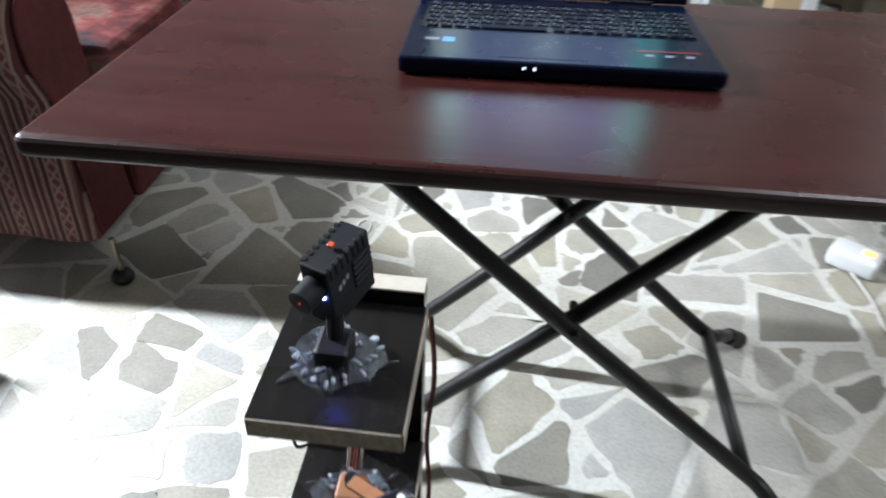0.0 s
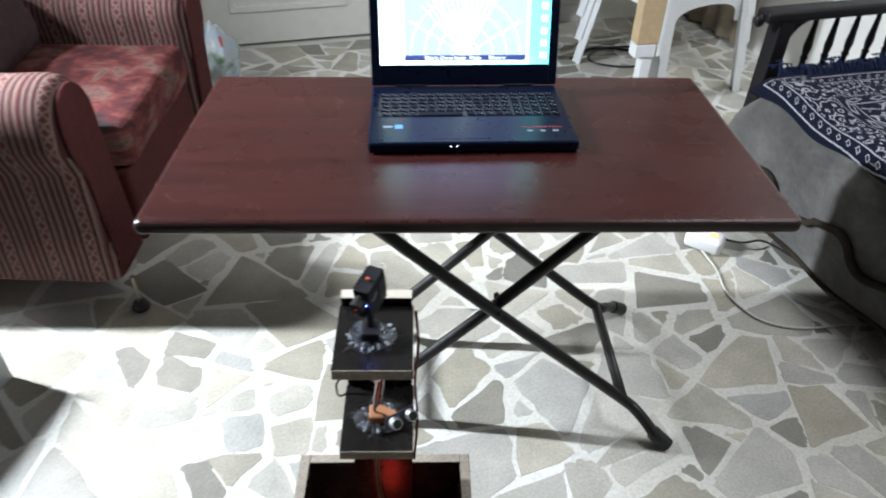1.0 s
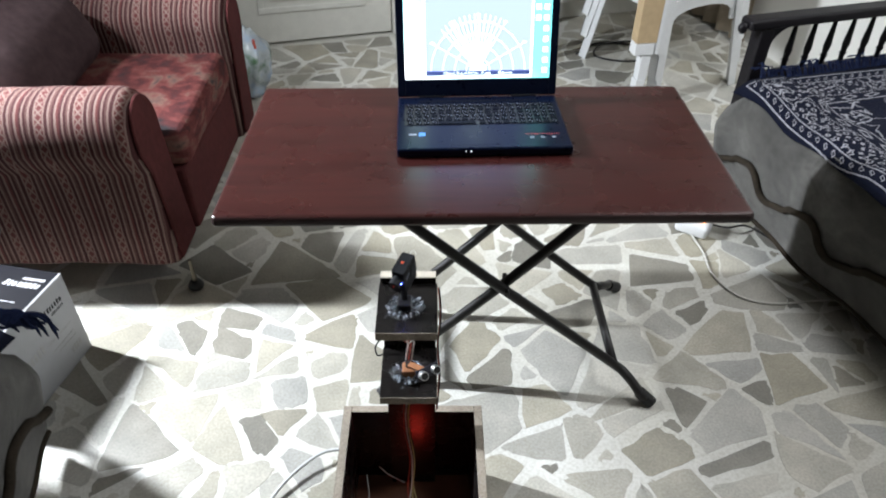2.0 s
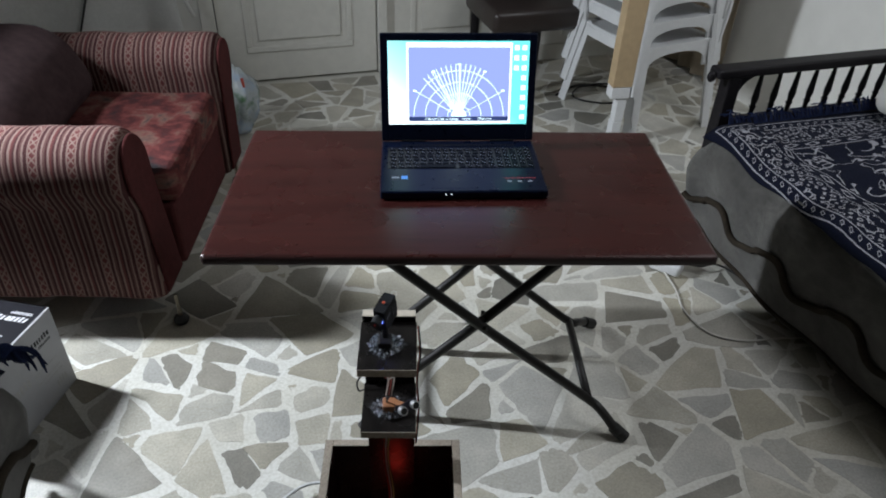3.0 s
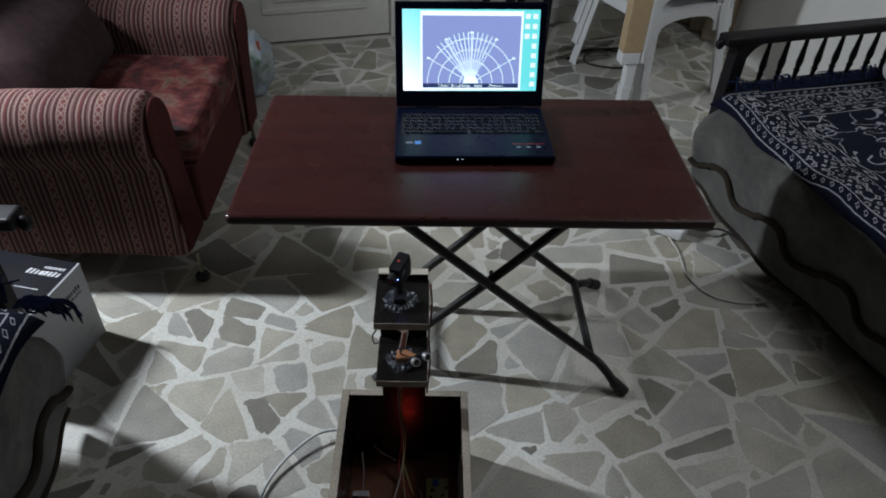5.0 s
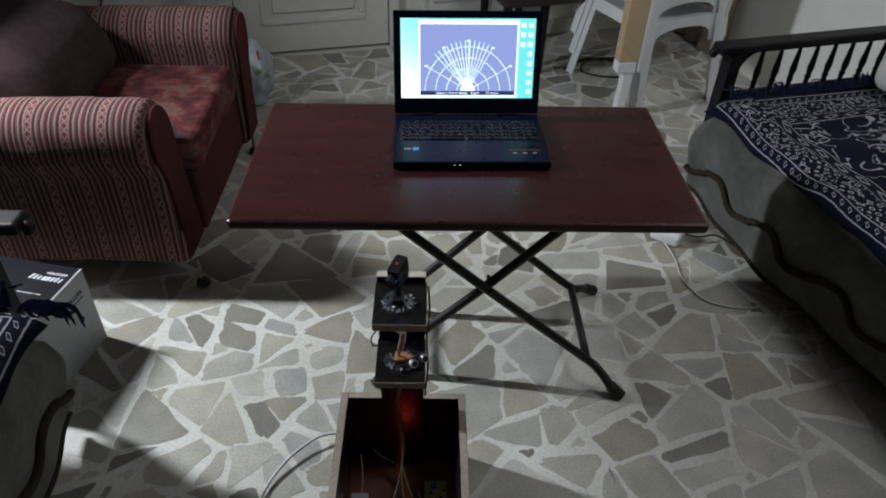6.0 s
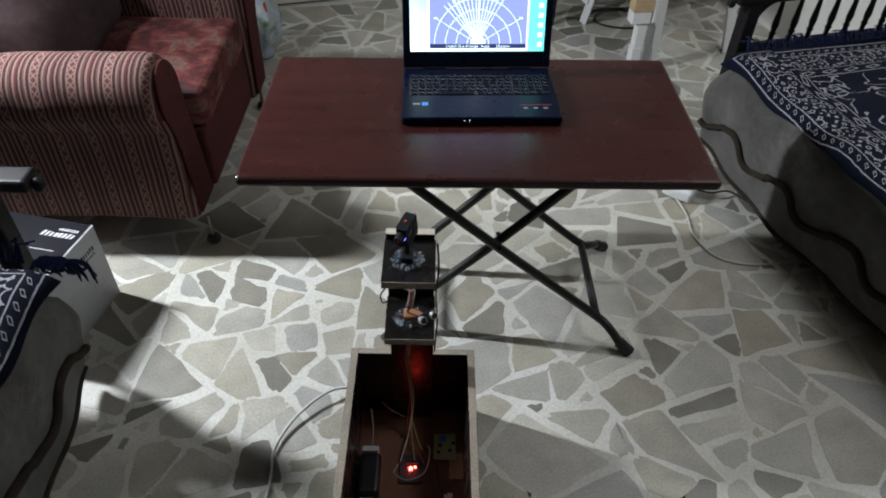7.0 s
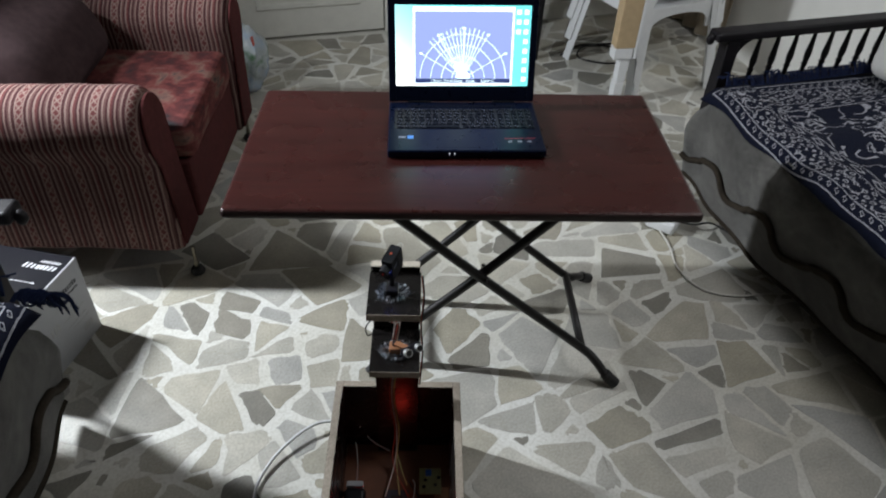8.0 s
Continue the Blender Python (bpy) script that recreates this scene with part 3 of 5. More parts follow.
def screen_material():
    """The desktop picture: pale cyan to white, lit by the panel itself."""
    n = Nodes("lit_desktop", 0.2)
    x, y = n.axes(n.coords())[0], n.axes(n.coords())[1]
    f = n.math("ADD", n.math("MULTIPLY", n.math("ABSOLUTE", n.math("SUBTRACT", x, -0.12)), 1.6), n.math("MULTIPLY", y, 2.0))
    col = n.ramp(f, [(0.34, (0.88, 0.98, 1.0)), (0.60, (0.38, 0.84, 0.92)), (0.85, (0.12, 0.60, 0.62))])
    n.put(n.b.inputs["Emission Color"], col)
    n.b.inputs["Emission Strength"].default_value = 1.7
    n.colour((0.02, 0.02, 0.02))
    return n.m


def laptop(m):
    W, D = 0.383, 0.255
    ob = thing("laptop", "open black laptop showing a radar plot, on the table", "laptop", m)
    base = part("base", block(0, W, 0, D, 0.002, 0.0225, 0.005), LAPTOP_BLACK, ob)
    part("keyboard_well", block(0.016, W - 0.016, 0.108, 0.212, 0.0222, 0.0230), BLACK_PLASTIC, base)
    part("touchpad", block(0.12, 0.225, 0.016, 0.088, 0.0222, 0.0229), LAPTOP_BLACK, base, "smooth black touchpad")
    bm = bmesh.new()
    for k in range(46):
        add_block(bm, 0.05 + k * 0.0062, 0.0535 + k * 0.0062, 0.222, 0.233, 0.0222, 0.0231)
    part("speaker_grille", bm, BLACK_PLASTIC, base)
    key = mesh_of(block(-0.0075, 0.0075, -0.0070, 0.0070, 0, 0.0022, 0.0008, 1), KEY_BLACK)
    mark = mesh_of(add_block(block(-0.0044, -0.0016, 0.0010, 0.0040, 0.0023, 0.00245), 0.0014, 0.0038, -0.0038, -0.0014, 0.0023, 0.00245), KEY_PRINT)
    rnd = random.Random(4)
    for row in range(6):
        y = 0.203 - row * 0.0172
        for c in range(19):
            if row == 5 and 4 <= c <= 8:
                continue
            x = 0.028 + c * 0.01815 + (0.003 * (row % 2) if c < 14 else 0.004)
            k = again("key", key, base, pose(x, y, 0.0228))
            if rnd.random() < 0.85:
                again("key_print", mark, k, pose(0, 0, 0, 0, 0, 180 * rnd.randrange(2)), "white printed key mark")
    part("space_bar", block(0.094, 0.178, 0.1095, 0.1245, 0.0228, 0.025, 0.0008), KEY_BLACK, base)
    part("sticker", flat(0.026, 0.044, 0.062, 0.070, 0.0228), KEY_PRINT, base, "small white printed sticker")
    part("sticker", flat(0.048, 0.063, 0.058, 0.074, 0.0228), STICKER_BLUE, base, "small square blue sticker")
    part("printed_strip", flat(0.285, 0.362, 0.058, 0.0605, 0.0228), RED_PRINT, base, "dark red printed strip")
    for x in (0.293, 0.317, 0.341):
        part("printed_icon", flat(x, x + 0.010, 0.041, 0.048, 0.0228), KEY_PRINT, base, "small pale printed icon")
    for x in (0.148, 0.160):
        part("status_light", block(x, x + 0.0014, -0.0006, 0.001, 0.014, 0.0172), LED_WHITE, base, "tiny white status light")
    for x in (0.05, W - 0.11):
        part("hinge", tube([(x, D - 0.004, 0.024), (x + 0.06, D - 0.004, 0.024)], 0.005, 10), BLACK_PLASTIC, base)
    lid_m = pose(0, D - 0.006, 0.0245, 76, 0, 0)
    lid = part("lid", block(0, W, 0.0, 0.262, -0.009, 0.0, 0.003), LAPTOP_BLACK, ob, m=lid_m)
    bm = bmesh.new()
    for q in ((0.0015, 0.0185, 0.003, 0.259), (W - 0.0185, W - 0.0015, 0.003, 0.259), (0.0186, W - 0.0186, 0.003, 0.042), (0.0186, W - 0.0186, 0.244, 0.259)):
        add_block(bm, *q, 0.0002, 0.002, bevel=0.0006)
    part("bezel", bm, LAPTOP_BLACK, lid, "glossy black screen bezel")
    # picture: width 0.346, height 0.201
    X0, X1, Y0, Y1 = 0.0187, W - 0.0187, 0.0421, 0.2439
    part("display", flat(X0, X1, Y0, Y1, 0.0004), screen_material(), lid, "lit screen with a cyan desktop")
    part("window_frame", flat(X0 + 0.045, X1 - 0.042, Y0 + 0.002, Y1 - 0.004, 0.0006), glow("pale_window", (0.80, 0.92, 1.0), 1.6), lid)
    WX0, WX1, WY0, WY1 = X0 + 0.050, X1 - 0.047, Y0 + 0.008, Y1 - 0.015
    part("plot_area", flat(WX0, WX1, WY0, WY1, 0.0008), glow("slate_blue_plot", (0.26, 0.33, 0.66), 1.25), lid, "slate blue radar plot")
    cx, cy, R = (WX0 + WX1) / 2, WY0 + 0.012, 0.112
    lines = glow("pale_cyan_lines", (0.75, 0.97, 1.0), 1.8)

    def stroke(bm, a, b, w, z=0.0010):
        a, b = Vector((*a, z)), Vector((*b, z))
        n = (b - a).cross(Vector((0, 0, 1))).normalized() * w / 2
        bm.faces.new([bm.verts.new(q) for q in (a - n, b - n, b + n, a + n)][::-1])
    for k in range(1, 5):
        bm = bmesh.new()
        r = R * k / 4
        pts = [(cx + r * math.cos(math.pi * i / 40), cy + r * math.sin(math.pi * i / 40)) for i in range(41)]
        for a, b in zip(pts, pts[1:]):
            stroke(bm, a, b, 0.0014)
        part("range_arc", bm, lines, lid)
    for deg in (30, 60, 90, 120, 150):
        bm = bmesh.new()
        a = radians(deg)
        stroke(bm, (cx, cy), (cx + 0.122 * math.cos(a), cy + 0.122 * math.sin(a)), 0.0012)
        part("angle_line", bm, lines, lid)
        e = (cx + 0.126 * math.cos(a), cy + 0.126 * math.sin(a))
        part("printed_mark", flat(e[0] - 0.004, e[0] + 0.004, e[1] - 0.002, e[1] + 0.002, 0.0010), lines, lid)
    for i in range(13):
        bm = bmesh.new()
        a = radians(66 + 5.6 * i)
        r = min(0.128, (cx - WX0 - 0.002) / max(0.05, abs(math.cos(a))))
        stroke(bm, (cx + 0.02 * math.cos(a), cy + 0.02 * math.sin(a)), (cx + r * math.cos(a), cy + r * math.sin(a)), 0.0015, 0.0012)
        part("sweep_line", bm, lines, lid)
    bm = bmesh.new()
    vs = [bm.verts.new((cx + 0.019 * math.cos(math.pi * i / 20), cy + 0.019 * math.sin(math.pi * i / 20), 0.0013)) for i in range(21)]
    bm.faces.new(vs)
    part("sweep_centre", bm, lines, lid)
    part("caption_bar", flat(WX0, WX1, WY0, WY0 + 0.011, 0.0014), glow("dark_caption_bar", (0.03, 0.05, 0.16), 1.0), lid)
    letters("Object: Out of Range   Angle:      Distance:", 0.0095, lines, lid, pose(cx, WY0 + 0.0055, 0.0016), "caption", 0.0)
    icon = mesh_of(flat(-0.006, 0.006, -0.006, 0.006, 0.0), glow("pale_icons", (0.9, 1.0, 1.0), 1.2))
    for i in range(8):
        again("desktop_icon", icon, lid, pose(X1 - 0.012, Y1 - 0.016 - 0.024 * i, 0.0008))
        if i < 3:
            again("desktop_icon", icon, lid, pose(X1 - 0.031, Y1 - 0.016 - 0.024 * i, 0.0008))
    return ob


laptop(TILT @ pose(0.3525, 0.2145, 0.635, 0, 0, 1.5))


# ---- home-made sensor tower with its open box ----
def tower():
    ob = thing("sensor_tower", "home-made tower of black boards carrying sensors above an open box", "gadget", pose(0.390, -0.132, 0, 0, 0, 0))
    L, R, B, F, H, T = -0.145, 0.147, 0.0, -0.44, 0.245, 0.017
    box = part("box_bottom", block(L + T, R - T, F + T, B - T, 0.004, 0.014), BROWN_BOARD, ob, "brown hardboard box bottom")
    for nm, q in (("box_side", (L, L + T, F, B)), ("box_side", (R - T, R, F, B)), ("box_end", (L + T, R - T, B - T, B)), ("box_end", (L + T, R - T, F, F + T))):
        side = part(nm, block(*q, 0.0, H - 0.0012), BLACK_BOARD, ob, "black laminated board side")
        part("raw_edge", block(q[0] + 0.0003, q[1] - 0.0003, q[2] + 0.0003, q[3] - 0.0003, H - 0.0012, H, 0.0005, 1), CHIPBOARD, side, "raw chipboard cut edge")
    w, mz = 0.0505, 0.463
    mast = part("mast", block(-w + 0.002, w - 0.002, B - 2 * T - 0.001, B - T - 0.001, 0.015, 0.6365), BLACK_BOARD, ob, "upright black laminated board")
    part("raw_edge", block(-w + 0.002, w - 0.002, B - 2 * T - 0.0012, B - T - 0.0008, 0.6365, 0.6385, 0.0005, 1), PALE_EDGE, mast, "pale raw chipboard top edge")
    shelves = []
    for z in (0.625, mz):
        a, b, y0, y1 = -w, w, -0.155, B - 2 * T - 0.0012
        sh = part("shelf", block(a, b, y0, y1, z - 0.017, z, 0.0006, 1), BLACK_BOARD, ob, "black laminated board shelf")
        part("raw_edge", block(a + 0.0005, b - 0.0005, y0 - 0.0012, y0 - 0.0001, z - 0.0165, z - 0.0006), CHIPBOARD, sh, "raw chipboard front edge")
        part("raw_edge", block(b + 0.0001, b + 0.0012, y0, y1, z - 0.0165, z - 0.0006), CHIPBOARD, sh, "raw chipboard side edge")
        shelves.append(sh)

    lump = bmesh.new()
    bmesh.ops.create_icosphere(lump, subdivisions=2, radius=0.0026)
    wrinkle(lump, 0.0009, 600)
    bead = mesh_of(lump, GLUE_GLINT, True)

    def glue_ring(cx, cy, z, r, parent, seed):
        rnd = random.Random(seed)
        bm = bmesh.new()
        n, mcount = 60, 9
        rings = []
        for i in range(n):
            a = 2 * math.pi * i / n
            ro = r * (1 + 0.08 * math.sin(3 * a + seed) + 0.05 * math.sin(7 * a) + 0.05 * rnd.random())
            ring = []
            for j in range(mcount):
                t = j / (mcount - 1)
                rr = ro * (1 - 0.72 * t)
                zz = 0.0003 + 0.0085 * math.sin(math.pi * min(1, 0.05 + t * 1.1)) * rnd.uniform(0.05, 1.7) * (j > 0)
                ring.append(bm.verts.new((cx + rr * math.cos(a), cy + rr * math.sin(a) * 0.85, z + zz)))
            rings.append(ring)
        for a, b in zip(rings, rings[1:] + rings[:1]):
            for j in range(mcount - 1):
                bm.faces.new((a[j], b[j], b[j + 1], a[j + 1]))
        bm.faces.new([ring[-1] for ring in rings])
        bm.faces.new([ring[0] for ring in rings][::-1])
        ring = part("glue_ring", bm, GLUE, parent, "clear lumpy hot glue")
        for k in range(7):
            a = rnd.uniform(0, 6.28)
            p = Vector((cx + r * math.cos(a), cy + 0.85 * r * math.sin(a), z + 0.001))
            q = p + Vector((math.cos(a + rnd.uniform(-1, 1)), math.sin(a + rnd.uniform(-1, 1)), 0)) * rnd.uniform(0.006, 0.016)
            part("glue_strand", tube([p, (p + q) / 2 + Vector((0, 0, 0.002)), q], 0.0005, 5), GLUE, ring)
        # pale beads strewn over the ring in place of its sparkle
        for k in range(40):
            a, d = rnd.uniform(0, 6.28), r * rnd.choice((rnd.uniform(0.45, 0.8), rnd.uniform(0.86, 1.02)))
            at = pose(cx + d * math.cos(a), cy + 0.85 * d * math.sin(a), z + rnd.uniform(0.002, 0.0075), rnd.uniform(-30, 30), rnd.uniform(-30, 30), math.degrees(a))
            again("glint_bead", bead, ring, at @ Matrix.Diagonal((rnd.uniform(0.6, 1.6), rnd.uniform(0.5, 1.0), rnd.uniform(0.5, 0.9), 1)), "pale glossy bead added as a glint on the glue")
        return ring

    # upper servo with the laser module
    glue_ring(-0.004, -0.098, 0.6250, 0.031, shelves[0], 1)
    servo = part("servo", block(-0.016, 0.008, -0.114, -0.086, 0.6252, 0.646, 0.003), BLACK_PLASTIC, shelves[0], "small black servo motor")
    part("servo_horn", tube([(-0.004, -0.096, 0.646), (-0.004, -0.094, 0.664)], 0.006, 12), BLACK_PLASTIC, servo)
    lm = pose(-0.005, -0.080, 0.696, 8, 0, -23) @ Matrix.Scale(0.72, 4)
    laser = part("laser_module", block(-0.015, 0.015, -0.030, 0.034, -0.052, 0.019, 0.002), LASER_BLACK, ob, "black notched laser module", m=lm)
    for i in range(7):
        for x in (-0.0135, 0.0135):
            part("rib", block(x - 0.0030, x + 0.0030, -0.026 + i * 0.0082, -0.0205 + i * 0.0082, 0.006, 0.0204, 0.0012, 1), LASER_BLACK, laser)
    for i in range(5):
        part("rib", block(0.0150, 0.0172, 0.004, 0.032, -0.030 + i * 0.007, -0.0255 + i * 0.007, 0.0008, 1), LASER_BLACK, laser)
    for k in range(3):
        part("printed_bar", block(0.0150, 0.0153, -0.018 + 0.006 * k, -0.014 + 0.006 * k, -0.014 + 0.002 * k, -0.008 + 0.002 * k), KEY_PRINT, laser, "small grey printed mark")
    part("nose", tube([(-0.001, -0.029, -0.004), (-0.001, -0.052, -0.004)], [0.0128, 0.0122], 32), LASER_BLACK, laser)
    part("nose_window", tube([(-0.001, -0.0522, -0.004), (-0.001, -0.0530, -0.004)], 0.0014, 10), LENS_RED, laser, "dim red lens")
    part("button", block(-0.003, 0.003, -0.004, 0.002, 0.0211, 0.0245, 0.001), ORANGE, laser, "orange push button")
    part("blue_light", block(0.006, 0.009, -0.0325, -0.0301, -0.014, -0.010), LED_BLUE, laser, "tiny blue light")
    part("clamp", block(-0.010, 0.010, -0.012, 0.012, -0.060, -0.0515, 0.002), BLACK_PLASTIC, laser)
    part("wire_loop", wire([(0.004, 0.031, 0.010), (0.001, 0.040, 0.015), (0.007, 0.045, 0.018), (0.014, 0.041, 0.016), (0.012, 0.031, 0.010)], 0.0013), WHITE_WIRE, laser, "loop of white wire", smooth=True)

    # lower servo with the ultrasonic sensor
    glue_ring(0.000, -0.100, mz, 0.032, shelves[1], 5)
    servo = part("servo", block(-0.012, 0.012, -0.112, -0.088, mz + 0.0002, mz + 0.018, 0.002), COPPER_TAPE, shelves[1], "servo motor in brown tape")
    part("servo_horn", tube([(0.0, -0.098, mz + 0.018), (0.0, -0.098, mz + 0.026)], 0.006, 12), BLACK_PLASTIC, servo)
    us = part("ultrasonic_sensor", block(-0.0225, 0.0225, -0.001, 0.001, -0.010, 0.010), DARK_CIRCUIT, ob, "ultrasonic sensor board with two silver eyes", m=pose(0.034, -0.122, mz + 0.030, -30, 0, 34))
    part("sensor_arm", block(-0.006, 0.006, -0.003, 0.034, -0.002, 0.002, 0.0008), COPPER_TAPE, ob, "brown arm of the sensor", m=pose(0.030, -0.117, mz + 0.026, 0, 0, 62))
    for x in (-0.013, 0.013):
        eye = part("transducer", tube([(x, -0.001, 0), (x, -0.013, 0)], 0.008, 20), CHROME, us, "silver sensor can", smooth=False)
        part("mesh_front", tube([(x, -0.0131, 0), (x, -0.0134, 0)], 0.0065, 16), RUBBER, eye)
    # wires from shelf to shelf and down into the box
    for k, (mat, off) in enumerate(((WHITE_WIRE, -0.004), (RED_WIRE, 0.001), (WHITE_WIRE, 0.006))):
        part("wire", wire([(off, -0.10, 0.606), (off - 0.006, -0.120 - 0.004 * k, 0.575), (off + 0.004, -0.098, 0.545), (off - 0.002, -0.085, mz + 0.02)], 0.0014), mat, ob, smooth=True)
    for k, (mat, off) in enumerate(((WHITE_WIRE, 0.004), (YELLOW_WIRE, 0.009), (RED_WIRE, 0.000))):
        part("wire", wire([(off + 0.012, -0.05, mz - 0.018), (off + 0.006, -0.045, 0.40), (off - 0.014, -0.042, 0.30), (off - 0.016, -0.040, 0.22), (off - 0.006, -0.050, 0.12), (off - 0.01, -0.09, 0.045), (off + (k - 1) * 0.03, -0.17, 0.024)], 0.0015), mat, ob, smooth=True)
    for k, x in enumerate((0.0525, 0.0545)):
        part("wire", wire([(x, -0.030, 0.61), (x + 0.004, -0.028, 0.54), (x - 0.001, -0.026, 0.46), (x + 0.003, -0.030, 0.38), (x - 0.002, -0.028, 0.27)], 0.0012), (RED_WIRE, BLACK_WIRE)[k], ob, smooth=True)
    part("wire", wire([(-0.052, -0.036, 0.49), (-0.064, -0.045, 0.475), (-0.060, -0.055, 0.462), (-0.050, -0.045, 0.455)], 0.0016), BLACK_WIRE, ob, smooth=True)
    # electronics in the box
    part("battery_pack", block(-0.120, -0.070, -0.270, -0.165, 0.0145, 0.060, 0.010, 3), BLACK_PLASTIC, ob, "black battery pack")
    part("battery_label", block(-0.118, -0.078, -0.160, -0.145, 0.0145, 0.055, 0.003), CARD_WHITE, ob, "white end of the battery pack")
    part("battery_label", block(-0.114, -0.076, -0.320, -0.276, 0.0145, 0.050, 0.003), CARD_WHITE, ob, "white block in the box")
    board = part("circuit_board", block(0.055, 0.108, -0.165, -0.095, 0.028, 0.030), CIRCUIT, ob, "bare yellowish circuit board")
    part("blue_terminal", block(0.070, 0.084, -0.118, -0.106, 0.0301, 0.042, 0.001), BLUE, board, "blue screw terminal")
    for x, y in ((0.062, -0.15), (0.09, -0.145), (0.098, -0.125), (0.066, -0.132)):
        part("component", block(x, x + 0.008, y, y + 0.005, 0.0301, 0.036, 0.0008), RUBBER, board)
    main = part("controller_board", block(-0.026, 0.030, -0.222, -0.150, 0.020, 0.022), DARK_CIRCUIT, ob, "dark controller board with a red light")
    part("chip", block(-0.012, 0.016, -0.175, -0.166, 0.0221, 0.026, 0.0005), RUBBER, main)
    part("red_light", block(-0.004, 0.004, -0.192, -0.184, 0.0221, 0.027, 0.001), LED_RED, main, "bright red light")
    part("red_light", block(0.008, 0.013, -0.186, -0.181, 0.0221, 0.026, 0.001), LED_RED, main, "bright red light")
    part("copper_board", block(0.092, 0.126, -0.21, -0.14, 0.016, 0.018), COPPER_TAPE, ob, "brown copper-clad board")
    part("plug", block(0.080, 0.100, -0.268, -0.250, 0.0145, 0.028, 0.003), WHITE_PLASTIC, ob, "small white plug")
    part("wire", wire([(-0.03, -0.18, 0.03), (-0.038, -0.215, 0.05), (-0.004, -0.235, 0.055), (0.035, -0.215, 0.06), (0.045, -0.17, 0.07), (0.040, -0.14, 0.05)], 0.0013), GREY_WIRE, ob, smooth=True)
    part("wire", wire([(0.028, -0.13, 0.03), (0.060, -0.19, 0.04), (0.070, -0.24, 0.03), (0.088, -0.255, 0.028)], 0.0018), BLACK_WIRE, ob, smooth=True)
    part("wire", wire([(-0.094, -0.148, 0.05), (-0.092, -0.12, 0.09), (-0.098, -0.085, 0.12)], 0.0014), GREY_WIRE, ob, smooth=True)
    part("wire", wire([(-0.020, -0.06, 0.05), (-0.055, -0.055, 0.075), (-0.075, -0.045, 0.09)], 0.0014), GREY_WIRE, ob, smooth=True)
    part("wire", wire([(0.0, -0.07, 0.05), (0.014, -0.12, 0.05), (0.026, -0.145, 0.035)], 0.0013), YELLOW_WIRE, ob, smooth=True)
    part("wire", wire([(-0.07, -0.33, 0.04), (-0.02, -0.31, 0.10), (0.03, -0.315, 0.09), (0.06, -0.35, 0.04)], 0.004, sides=8), BLACK_WIRE, ob, smooth=True)
    return ob


tower()
tagged(part("mains_cable", wire([(0.243, -0.088, 0.030), (0.17, -0.100, 0.028), (0.095, -0.17, 0.018), (0.052, -0.26, 0.008), (0.055, -0.36, 0.006), (0.035, -0.55, 0.006), (-0.05, -0.9, 0.006)], 0.0040, 8, 8), PALE_WIRE, smooth=True),
       "grey cable curling over the floor beside the box", "cable")


